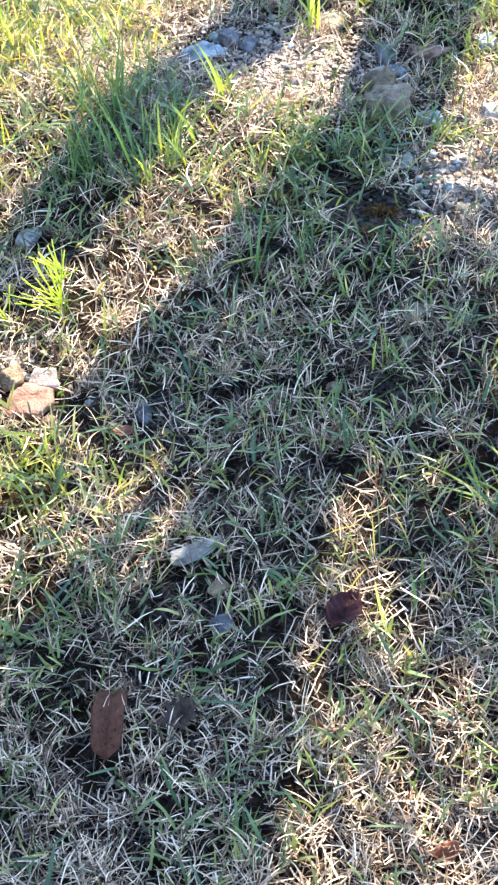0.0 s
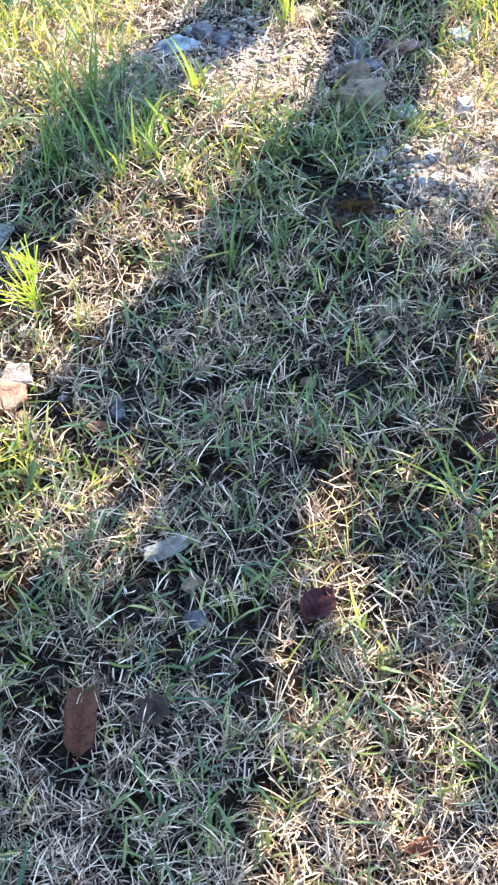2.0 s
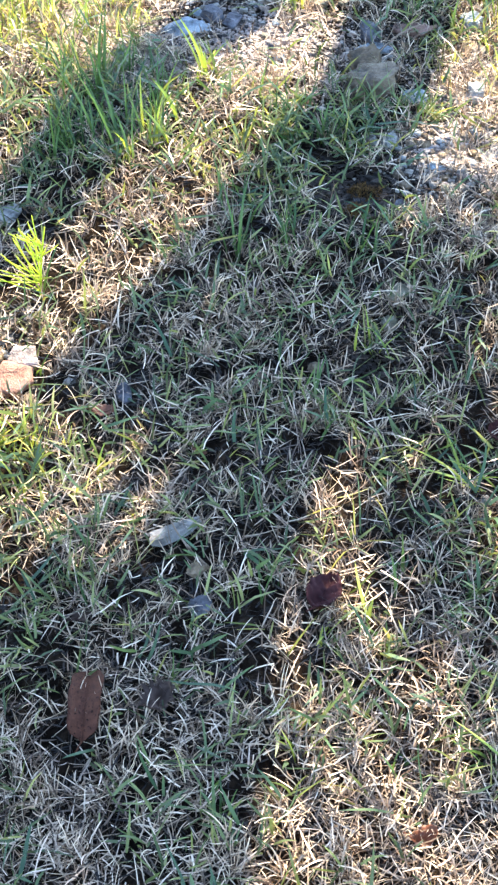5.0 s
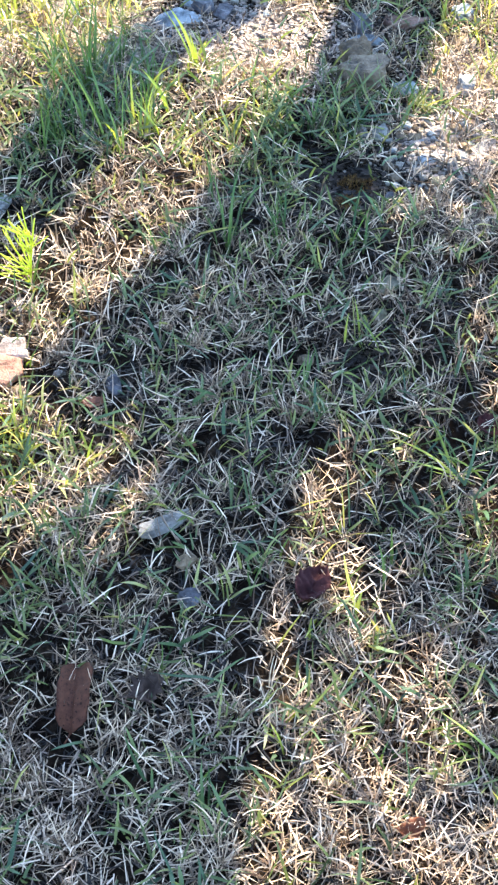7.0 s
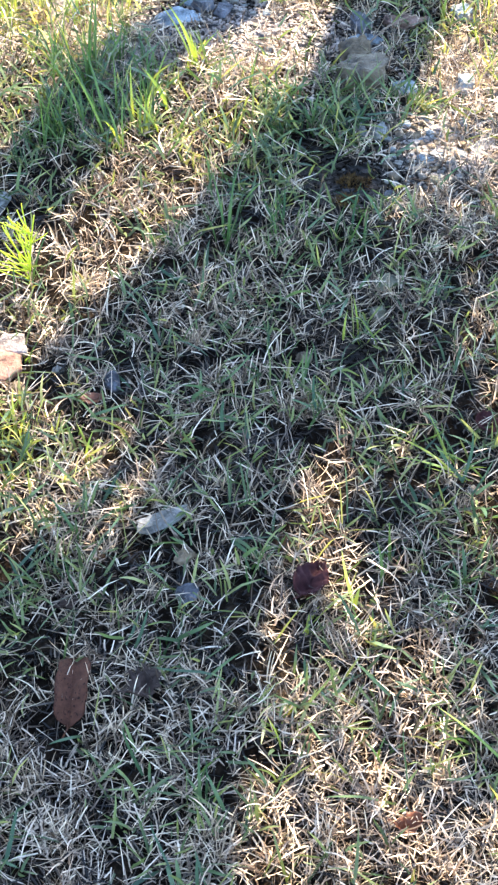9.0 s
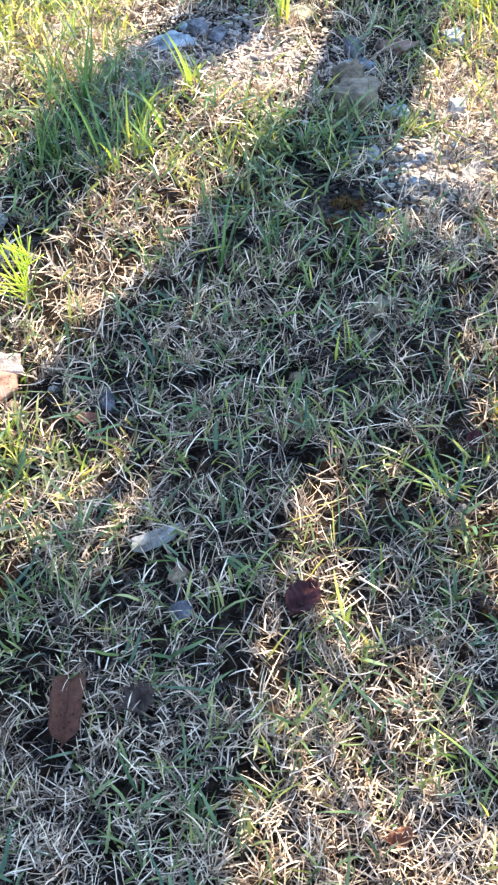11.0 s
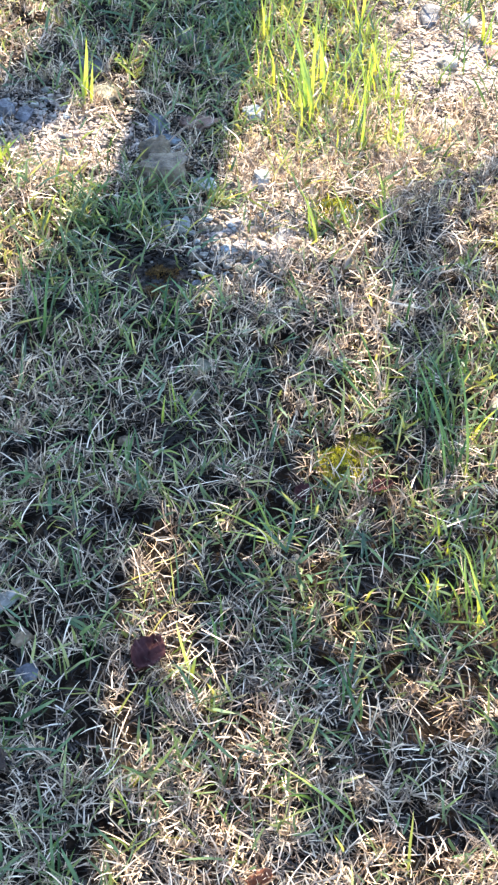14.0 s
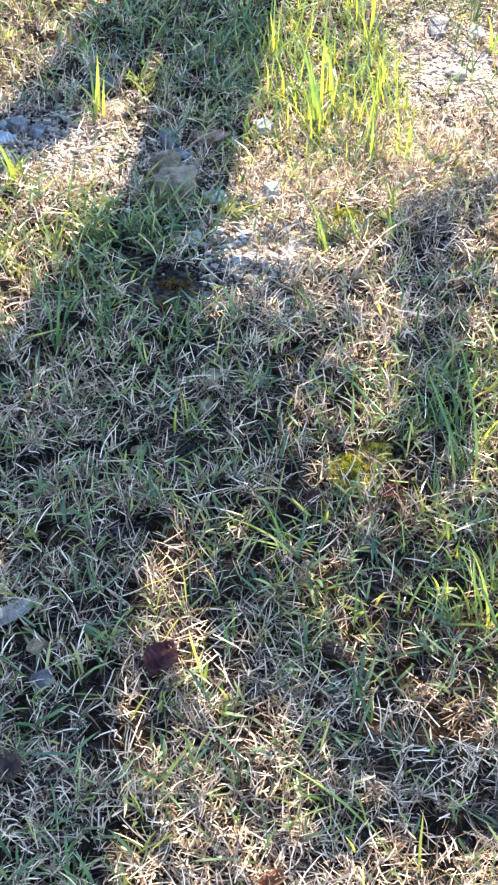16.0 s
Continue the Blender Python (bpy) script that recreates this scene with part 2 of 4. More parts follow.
def ribbons(base, azim, elev, length, width, droop, roll, rows=4, side_curve=None, blunt=False, kink=0.13):
    """Many tapered, bent blades at once: vertices and quads. Angles in radians."""
    n = len(azim)
    kinks = np.random.default_rng(n)
    steps = np.linspace(0, 1, rows + 1)
    profile = np.interp(steps, [0, 0.15, 0.5, 0.8, 1.0], [1.0, 1.0, 0.88, 0.62, 0.12] if blunt else [0.75, 1.0, 0.95, 0.66, 0.06])
    pos = np.array(base, dtype=np.float64)
    e, a = np.array(elev, dtype=np.float64), np.array(azim, dtype=np.float64)
    verts = np.empty((n, rows + 1, 2, 3))
    for i in range(rows + 1):
        ce, se = np.cos(e), np.sin(e)
        along = np.stack([np.cos(a) * ce, np.sin(a) * ce, se], 1)
        flat = np.stack([-np.sin(a), np.cos(a), np.zeros(n)], 1)
        up = np.cross(along, flat)
        side = flat * np.cos(roll)[:, None] + up * np.sin(roll)[:, None]
        half = (width * profile[i] * 0.5)[:, None]
        verts[:, i, 0], verts[:, i, 1] = pos - side * half, pos + side * half
        pos = pos + along * (length / rows)[:, None]
        e = e - droop / rows + kinks.normal(0, kink, n)
        a = a + kinks.normal(0, kink, n)
        if side_curve is not None:
            a = a + side_curve / rows
    start = (np.arange(n) * (rows + 1) * 2)[:, None, None]
    i = np.arange(rows)[None, :, None] * 2
    faces = start + i + np.array([0, 1, 3, 2])[None, None, :]
    return verts.reshape(-1, 3), faces.reshape(-1, 4)


def blob(x, y, spots):
    """Sum of soft round spots (x, y, radius, weight)."""
    out = np.zeros_like(np.asarray(x, dtype=np.float64))
    for sx, sy, r, w in spots:
        out = out + w * np.exp(-((x - sx) ** 2 + (y - sy) ** 2) / (r * r))
    return out


# bare or gravelly spots, and lush spots
BARE = [(0.150, 1.690, 0.045, 0.45), (0.285, 1.760, 0.065, 0.80), (0.330, 1.700, 0.050, 0.55), (0.330, 1.830, 0.050, 0.55), (0.78, 2.30, 0.17, 0.95), (0.05, 2.06, 0.13, 0.75), (0.185, 1.665, 0.05, 0.85), (0.235, 1.69, 0.05, 0.45),
        (0.158, 1.362, 0.035, 0.7), (0.476, 0.774, 0.03, 0.9), (-0.30, 1.40, 0.05, 0.7), (-0.02, 2.13, 0.07, 0.7), (0.22, 2.03, 0.07, 0.6), (0.36, 1.90, 0.05, 0.5)]
LUSH = [(0.25, 1.95, 0.07, 0.5), (0.29, 2.06, 0.06, 0.5), (-0.28, 1.19, 0.06, 0.6), (-0.34, 2.12, 0.16, 0.55), (-0.42, 2.28, 0.20, 0.6), (0.14, 0.86, 0.05, 0.4), (0.21, 0.80, 0.05, 0.3), (0.03, 0.70, 0.05, 0.4), (-0.205, 1.871, 0.10, 1.0), (0.50, 2.28, 0.19, 0.9), (0.560, 1.410, 0.09, 0.9), (0.133, 1.829, 0.11, 0.9), (0.09, 1.74, 0.10, 0.8), (-0.29, 1.76, 0.10, 0.6), (0.492, 1.054, 0.10, 0.8),
        (0.27, 2.45, 0.16, 0.8), (0.30, 1.15, 0.10, 0.5), (-0.12, 1.02, 0.08, 0.3), (0.0, 0.75, 0.08, 0.4), (-0.27, 1.15, 0.09, 0.5)]
DRY = [(-0.10, 0.72, 0.12, 0.5), (0.33, 1.72, 0.08, 0.6), (0.65, 1.84, 0.08, 0.5), (-0.08, 0.90, 0.07, 0.5), (-0.17, 0.75, 0.08, 0.5), (0.08, 0.95, 0.06, 0.4), (-0.30, 2.06, 0.12, 0.6), (-0.02, 1.42, 0.08, 0.3), (0.38, 1.95, 0.09, 0.7), (0.44, 2.27, 0.10, 0.6), (0.33, 1.64, 0.08, 0.6), (-0.12, 2.02, 0.07, 0.5), (0.174, 0.718, 0.16, 0.8), (0.40, 0.85, 0.16, 0.5), (-0.159, 1.113, 0.08, 0.5), (0.05, 2.05, 0.15, 1.0), (-0.22, 2.22, 0.14, 0.7), (0.80, 2.10, 0.16, 0.6), (-0.30, 2.15, 0.18, 0.5), (0.60, 2.15, 0.2, 0.6), (0.55, 1.85, 0.15, 0.6), (-0.15, 1.60, 0.10, 0.4), (0.45, 1.62, 0.10, 0.5)]


# ---- ground: one sheet to the horizon ----
def spread(lo, hi, step):
    core = list(np.arange(lo, hi + step / 2, step))
    grow, out, d = [], 0.0, step
    while out < 900:
        d *= 1.45
        out += d
        grow.append(out)
    return np.array([lo - g for g in reversed(grow)] + core + [hi + g for g in grow])


gx, gy = spread(-0.75, 1.25, 0.010), spread(0.35, 2.95, 0.010)
mx, my = np.meshgrid(gx, gy)
mz = relief(mx, my)
ids = np.arange(mx.size).reshape(mx.shape)
quads = np.stack([ids[:-1, :-1], ids[:-1, 1:], ids[1:, 1:], ids[1:, :-1]], -1).reshape(-1, 4)
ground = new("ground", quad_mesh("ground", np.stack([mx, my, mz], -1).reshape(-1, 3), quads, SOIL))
tagged(ground, "dark brown crumbly soil under the lawn, blackened further as shade in gaps", "ground", kind="structure")

# ---- the grass ----
rng = np.random.default_rng(7)


def in_lawn(x, y, margin=0.0):
    """The stretch of lawn that the walk passes, wider with distance."""
    lo = -0.235 - 0.125 * (y - 0.6) - margin
    hi = 0.42 + 0.33 * (y - 0.6) + margin
    return (x > lo) & (x < hi) & (y > 0.56 - margin) & (y < 2.75 + margin)


def tillers(count, keep):
    """Positions of grass shoots, in loose clumps."""
    x, y = rng.uniform(-0.85, 1.45, count), rng.uniform(0.4, 3.05, count)
    ok = in_lawn(x, y, 0.08) & (rng.uniform(0, 1, count) < keep(x, y))
    return x[ok], y[ok]


def clumping(x, y, s=1.0):
    return 0.5 + 0.25 * np.sin(47 * x * s + 3 * np.sin(31 * y * s)) + 0.25 * np.sin(43 * y * s + 3 * np.sin(37 * x * s + 1.0))


def grass_layer(name, label, count, keep, leaves, lengths, widths, elevs, droops, material, low=0.0, rows=4, curl=0.3, blunt=False, tuft=0.004):
    x, y = tillers(count, keep)
    k = rng.integers(leaves[0], leaves[1] + 1, len(x))
    who = np.repeat(np.arange(len(x)), k)
    n = len(who)
    bx, by = x[who] + rng.normal(0, tuft, n), y[who] + rng.normal(0, tuft, n)
    bz = relief(bx, by) + rng.uniform(-0.002, low, n) + (low - 0.004) * 1.5 * clumping(bx, by)
    vigour = rng.uniform(0.75, 1.25, len(x))[who]
    az = rng.uniform(0, 2 * math.pi, n)
    el = np.radians(rng.uniform(elevs[0], elevs[1], n))
    ln = rng.uniform(lengths[0], lengths[1], n) * vigour
    wd = rng.uniform(widths[0], widths[1], n)
    dr = np.radians(rng.uniform(droops[0], droops[1], n))
    v, f = ribbons(np.stack([bx, by, bz], 1), az, el, ln, wd, dr, rng.normal(0, 0.8, n), rows, rng.normal(0, curl, n), blunt, 0.08 if blunt else 0.07)
    ob = new(name, quad_mesh(name, v, f, material))
    return tagged(ob, label, "grass", kind="stuff")


# ---- stones ----
def stone_mesh(name, w, d, h, seed, material, fine=4, knobs=1.0, planed=10):
    """A weathered stone: broken faces, worn edges, small pits."""
    bm = bmesh.new()
    bmesh.ops.create_icosphere(bm, subdivisions=fine, radius=1.0)
    r = random.Random(seed)
    cuts = [(Vector((r.gauss(0, 0.25), r.gauss(0, 0.25), 1)).normalized(), r.uniform(0.45, 0.65))]
    for _ in range(planed):
        v = Vector((r.gauss(0, 1), r.gauss(0, 1), r.gauss(0.1, 0.7))).normalized()
        cuts.append((v, r.uniform(0.55, 0.85)))
    off = Vector((seed * 1.7, seed * 0.3, 0))
    for v in bm.verts:
        c = v.co.normalized()
        c = c * (1 + 0.22 * noise.noise(c * 1.3 + off))
        for n, at in cuts:
            over = c.dot(n) - at
            if over > 0:
                c = c - n * over
        c = c * (1 + knobs * (0.10 * noise.noise(c * 3 + off) + 0.05 * noise.noise(c * 8 + off) + 0.03 * noise.noise(c * 19 + off)))
        v.co = Vector((c.x * w * 0.62, c.y * d * 0.62, c.z * h * 1.3))
    me = bpy.data.meshes.new(name)
    for f in bm.faces:
        f.smooth = True
    bm.to_mesh(me)
    bm.free()
    me.materials.append(material)
    return me


made_stones = []
CLEAR = []


def stone(x, y, w, d, h, turn, colour, label, lift=0.0):
    seed = len(made_stones) + 3
    ob = new("stone", stone_mesh("stone", w, d, h, seed, STONES[colour], *((5, 1.5, 4) if colour == "earth" else (4, 1.2))))
    ob.matrix_world = pose(x, y, float(relief(x, y)) + h * 0.35 + 0.004 + lift + (0.010 if colour == "earth" else 0), random.uniform(-6, 6), random.uniform(-6, 6), turn)
    made_stones.append(ob)
    CLEAR.append((x, y, max(0.006, w * 0.39), max(0.006, d * 0.39), turn))
    return tagged(ob, label, "stone", "stones in the lawn")


stone(-0.062, 1.079, 0.068, 0.021, 0.005, 32, "pale", "pale grey flat elongated stone lying among dry grass", 0.010)
stone(0.212, 1.936, 0.064, 0.058, 0.022, -5, "earth", "large brown-grey weathered stone half sunk in soil")
stone(0.207, 1.982, 0.046, 0.036, 0.021, 10, "earth", "brown lump of weathered stone behind larger stone")
stone(-0.073, 2.091, 0.067, 0.035, 0.008, 4, "slate", "pale blue slate chip lying in bare soil")
stone(-0.035, 2.128, 0.034, 0.041, 0.015, 20, "dark", "dark purple-grey stone beside a slate chip")
stone(-0.001, 2.117, 0.030, 0.042, 0.007, -15, "dark", "dark slate stone beside a blue slate chip")
stone(0.221, 2.043, 0.050, 0.025, 0.006, 4, "slate", "blue-grey slate flake behind a large stone")
stone(0.216, 2.079, 0.032, 0.045, 0.017, 0, "dark", "dark rounded stone in shade")
stone(0.273, 2.098, 0.042, 0.030, 0.011, -10, "brick", "dark red-brown stone in shaded grass")
stone(0.276, 1.922, 0.032, 0.029, 0.011, 12, "slate", "blue-grey stone next to a large stone")
stone(0.291, 1.739, 0.027, 0.018, 0.004, -4, "slate", "pale blue flat pebble on bare soil")
stone(0.231, 1.799, 0.022, 0.029, 0.012, 0, "grey", "grey rounded stone on bare gravelly soil")
stone(0.268, 1.826, 0.016, 0.016, 0.006, 0, "slate", "small blue-grey pebble on bare soil")
stone(0.221, 1.484, 0.032, 0.024, 0.010, 10, "olive", "dull brown stone half hidden in grass")
stone(0.207, 1.430, 0.019, 0.019, 0.009, -20, "olive", "small olive-brown stone half hidden in grass")
stone(0.109, 1.357, 0.022, 0.015, 0.007, 0, "tan", "small brown stone under grass blades")
stone(-0.257, 2.112, 0.042, 0.058, 0.009, -30, "pink", "pinkish pale flat stone in sunlit grass")
stone(-0.172, 2.005, 0.029, 0.033, 0.012, 20, "pale", "pale stone in sunlit grass")
stone(-0.316, 1.656, 0.033, 0.039, 0.007, -30, "grey", "grey flat stone in shaded grass")
stone(-0.303, 1.362, 0.030, 0.028, 0.018, 0, "ochre", "ochre brown clod-like stone beside a terracotta piece")
stone(-0.247, 1.292, 0.020, 0.018, 0.008, 0, "tan", "small tan stone beside a terracotta piece")
stone(-0.132, 1.310, 0.019, 0.026, 0.010, 10, "dark", "dark grey stone half hidden in grass")
stone(-0.035, 1.024, 0.022, 0.017, 0.006, 15, "ochre", "small ochre flat stone among dry grass", 0.012)
stone(-0.029, 0.975, 0.026, 0.022, 0.010, 20, "dark", "dark grey stone under whitish straw", 0.006)
stone(-0.254, 1.507, 0.011, 0.011, 0.005, 0, "ochre", "small ochre pebble at the foot of a horsetail")
stone(0.365, 1.920, 0.033, 0.031, 0.019, 30, "grey", "pale tan stone with a grey face on bare soil")
stone(0.376, 2.058, 0.044, 0.037, 0.008, 0, "tan", "tan flat stone in sunlit grass")
stone(0.385, 2.129, 0.033, 0.035, 0.012, 20, "slate", "blue-grey stone in sunlit grass")
stone(0.296, 2.352, 0.070, 0.030, 0.010, -34, "dark", "long dark slate stone in shaded grass")
stone(0.118, 2.249, 0.046, 0.040, 0.015, 0, "dark", "rounded olive-grey stone in shaded grass")
stone(0.137, 2.183, 0.040, 0.038, 0.013, 0, "olive", "olive-brown stone in shaded grass")
stone(0.761, 2.463, 0.045, 0.062, 0.010, -20, "dark", "dark flat stone on sunlit gravel")
stone(0.836, 2.450, 0.036, 0.040, 0.012, 0, "grey", "grey stone on sunlit gravel")
stone(0.767, 2.311, 0.036, 0.034, 0.011, 10, "pale", "pale stone on sunlit gravel")
stone(0.865, 2.333, 0.041, 0.056, 0.009, 0, "brick", "brown stone on sunlit gravel")
stone(0.916, 2.480, 0.050, 0.070, 0.011, 0, "pink", "pinkish flat stone on sunlit gravel")
stone(0.716, 2.109, 0.044, 0.037, 0.008, 8, "grey", "grey flat stone at the edge of gravel")
stone(0.628, 1.400, 0.029, 0.027, 0.012, 0, "pale", "pale stone showing through green grass")
stone(0.419, 1.485, 0.013, 0.016, 0.007, 0, "pale", "small cream pebble in dry grass")
stone(0.467, 1.697, 0.024, 0.025, 0.010, 10, "tan", "tan pebble in dry grass")
stone(0.302, 1.139, 0.013, 0.011, 0.005, 0, "pale", "small white pebble in dry grass")
stone(0.295, 2.097, 0.044, 0.034, 0.012, 8, "brick", "red-brown stone in shaded grass")
stone(0.632, 2.019, 0.029, 0.034, 0.006, 0, "tan", "tan stone in sunlit dry grass")
stone(0.493, 2.256, 0.031, 0.038, 0.007, 0, "pale", "pale stone in sunlit tall grass")

# loose pebbles on the bare spots
pebble_meshes = [stone_mesh("pebble", 0.011, 0.009, 0.0036, 80 + i, STONES[c], 2) for i, c in enumerate(("grey", "tan", "tan", "slate", "dark", "olive", "ochre", "pale"))]


def pebble(x, y, size):
    ob = new("pebble", random.choice(pebble_meshes))
    ob.matrix_world = pose(x, y, float(relief(x, y)) + 0.003 * size, random.uniform(-20, 20), random.uniform(-20, 20), random.uniform(0, 360)) @ Matrix.Scale(size, 4)
    return tagged(ob, "small weathered pebble lying on bare soil", "pebble", "pebbles on bare soil")


for px, py, reach, many in ((0.285, 1.770, 0.042, 62), (0.33, 1.80, 0.05, 26), (0.29, 1.70, 0.05, 12), (0.78, 2.30, 0.15, 90), (0.07, 2.07, 0.09, 26), (0.35, 1.88, 0.05, 14), (0.0, 2.12, 0.08, 14), (0.60, 2.05, 0.10, 12)):
    for _ in range(many):
        pebble(random.gauss(px, reach), random.gauss(py, reach * 1.1), min(1.7, random.lognormvariate(-0.1, 0.4)))


def crumbs(name, label, count, size, material, spots):
    """Loose small grains, too many to count, on the bare spots."""
    r = np.random.default_rng(5)
    pick = r.integers(0, len(spots), count)
    sp = np.array(spots)[pick]
    x, y = sp[:, 0] + r.normal(0, 0.75, count) * sp[:, 2], sp[:, 1] + r.normal(0, 0.75, count) * sp[:, 2]
    corners = np.array([[a, b, c] for a in (-1, 1) for b in (-1, 1) for c in (-1, 1)], dtype=float)
    jig = corners[None] * r.uniform(0.45, 1.0, (count, 8, 3))
    s = size * r.lognormal(0, 0.45, count)
    ang = r.uniform(0, 6.28, count)
    ca, sa = np.cos(ang)[:, None], np.sin(ang)[:, None]
    vx, vy = jig[:, :, 0] * ca - jig[:, :, 1] * sa, jig[:, :, 0] * sa + jig[:, :, 1] * ca
    v = np.stack([vx, vy * 0.85, jig[:, :, 2] * 0.6], -1) * s[:, None, None] * 0.5
    v = v + np.stack([x, y, relief(x, y) + s * 0.2], -1)[:, None, :]
    box = np.array([[0, 1, 3, 2], [4, 6, 7, 5], [0, 4, 5, 1], [2, 3, 7, 6], [0, 2, 6, 4], [1, 5, 7, 3]])
    f = (np.arange(count) * 8)[:, None, None] + box[None]
    return tagged(new(name, quad_mesh(name, v.reshape(-1, 3), f.reshape(-1, 4), material, False)), label, "gravel", kind="stuff")


crumbs("fine_gravel", "fine pale gravel scattered on bare soil", 2000, 0.0042, STONES["pale"], BARE[1:5] + BARE[10:])
crumbs("sunlit_gravel", "fine tan pinkish grit and gravel covering bare ground", 84000, 0.0030, STONES["pink"], [(-0.28, 2.14, 0.13, 1), (-0.18, 2.02, 0.07, 1), (-0.36, 2.30, 0.14, 1), (0.55, 2.15, 0.13, 1), (0.62, 2.05, 0.10, 1), (0.80, 2.36, 0.20, 1), (0.82, 2.40, 0.14, 1), (0.84, 2.44, 0.15, 1), (0.80, 2.33, 0.12, 1), (0.07, 2.05, 0.10, 1), (0.40, 1.96, 0.05, 1), (0.34, 1.79, 0.05, 1)])
crumbs("soil_crumbs", "dark crumbs of loose soil on bare spots", 8000, 0.0034, STONES["crumb"], BARE)


# ---- grass tufts ----
def blade_mesh(length, width, az, el, seed, material=TALL):
    """One long folded grass blade: a shallow V in section, tapering, arching over."""
    r = random.Random(seed)
    rows = 7
    pos, a, e = Vector((0, 0, 0)), radians(az) + r.uniform(-0.1, 0.1), radians(el) + 0.32
    fall, swing, roll = 0.64 + r.uniform(-0.2, 0.5), r.uniform(-0.5, 0.5), r.gauss(0, 0.5)
    verts, faces = [], []
    for i in range(rows + 1):
        t = i / rows
        prof = (0.6 + 0.4 * min(1, t * 5)) * (1 - t ** 2.4) + 0.03
        along = Vector((math.cos(a) * math.cos(e), math.sin(a) * math.cos(e), math.sin(e)))
        flat = Vector((-math.sin(a), math.cos(a), 0))
        up = along.cross(flat)
        side = flat * math.cos(roll) + up * math.sin(roll)
        deep = up * math.cos(roll) - flat * math.sin(roll)
        verts += [pos - side * width * prof / 2, pos + deep * width * prof * 0.16, pos + side * width * prof / 2]
        pos = pos + along * (length / rows)
        e -= fall / rows
        a += swing / rows
    for i in range(rows):
        faces += [[3 * i, 3 * i + 1, 3 * i + 4, 3 * i + 3], [3 * i + 1, 3 * i + 2, 3 * i + 5, 3 * i + 4]]
    return quad_mesh("blade", [tuple(v) for v in verts], faces, material)


tuft_count = [0]


def grass_tuft(x, y, width, label, *blades):
    tuft_count[0] += 1
    # labels with yellow or bright take the copy with sunlight in its colour
    tissue = SUNBRIGHT if "yellow" in label or "bright" in label else TALL
    tuft = thing("grass_tuft", x, y, float(relief(x, y)) - 0.001, label, "grass", "tall grass tufts")
    for i, (length, az, el) in enumerate(blades):
        b = part("blade", blade_mesh(length * random.uniform(0.9, 1.2), width * random.uniform(0.7, 1.05), az + random.gauss(0, 16), el + random.gauss(0, 6), tuft_count[0] * 31 + i, tissue), None, tuft)
        b.location = (random.gauss(0, 0.011), random.gauss(0, 0.011), 0)
    for i, (length, az, el) in enumerate(blades[:4]):
        b = part("blade", blade_mesh(length * random.uniform(0.5, 0.85), width * 0.65, az + random.uniform(-35, 35), el + random.uniform(-12, 12), tuft_count[0] * 43 + i, tissue), None, tuft)
        b.location = (random.gauss(0, 0.011), random.gauss(0, 0.011), 0)
    for i in range(2):
        b = part("blade", blade_mesh(random.uniform(0.025, 0.05), width * 0.6, random.uniform(0, 360), random.uniform(20, 50), tuft_count[0] * 57 + i, tissue), None, tuft)
    return tuft


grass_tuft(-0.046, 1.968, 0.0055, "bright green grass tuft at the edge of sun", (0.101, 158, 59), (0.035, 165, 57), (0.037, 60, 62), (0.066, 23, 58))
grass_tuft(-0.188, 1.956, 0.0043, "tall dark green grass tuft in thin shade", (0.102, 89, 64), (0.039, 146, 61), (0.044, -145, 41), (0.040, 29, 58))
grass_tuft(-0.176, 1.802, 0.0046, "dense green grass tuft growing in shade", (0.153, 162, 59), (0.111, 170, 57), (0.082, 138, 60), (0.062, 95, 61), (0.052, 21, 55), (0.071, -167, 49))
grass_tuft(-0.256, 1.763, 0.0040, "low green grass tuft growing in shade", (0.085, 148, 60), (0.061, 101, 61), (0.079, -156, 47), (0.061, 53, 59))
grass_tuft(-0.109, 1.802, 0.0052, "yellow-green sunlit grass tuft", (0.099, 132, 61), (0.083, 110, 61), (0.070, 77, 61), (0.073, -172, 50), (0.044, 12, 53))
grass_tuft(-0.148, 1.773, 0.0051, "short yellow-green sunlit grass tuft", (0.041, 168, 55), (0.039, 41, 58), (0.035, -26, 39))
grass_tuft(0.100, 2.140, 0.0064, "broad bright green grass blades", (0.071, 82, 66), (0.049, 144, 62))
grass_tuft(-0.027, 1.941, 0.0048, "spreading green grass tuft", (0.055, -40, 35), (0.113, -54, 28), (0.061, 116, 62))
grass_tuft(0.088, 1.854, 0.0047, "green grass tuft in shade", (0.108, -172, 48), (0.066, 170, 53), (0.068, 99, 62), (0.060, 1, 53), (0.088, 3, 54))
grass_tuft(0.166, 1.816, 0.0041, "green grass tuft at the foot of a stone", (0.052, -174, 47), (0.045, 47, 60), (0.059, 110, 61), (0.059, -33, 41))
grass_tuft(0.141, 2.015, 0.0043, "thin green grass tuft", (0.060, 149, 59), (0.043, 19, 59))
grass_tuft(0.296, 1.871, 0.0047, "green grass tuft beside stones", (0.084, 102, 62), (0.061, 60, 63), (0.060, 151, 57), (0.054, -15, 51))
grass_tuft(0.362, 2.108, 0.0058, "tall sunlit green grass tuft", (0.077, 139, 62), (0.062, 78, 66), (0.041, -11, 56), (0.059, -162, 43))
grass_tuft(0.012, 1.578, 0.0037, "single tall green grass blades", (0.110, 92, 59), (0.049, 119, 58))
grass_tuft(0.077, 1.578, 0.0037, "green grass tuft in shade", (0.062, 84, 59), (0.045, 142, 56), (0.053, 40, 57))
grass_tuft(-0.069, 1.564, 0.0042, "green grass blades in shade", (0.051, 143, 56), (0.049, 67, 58))
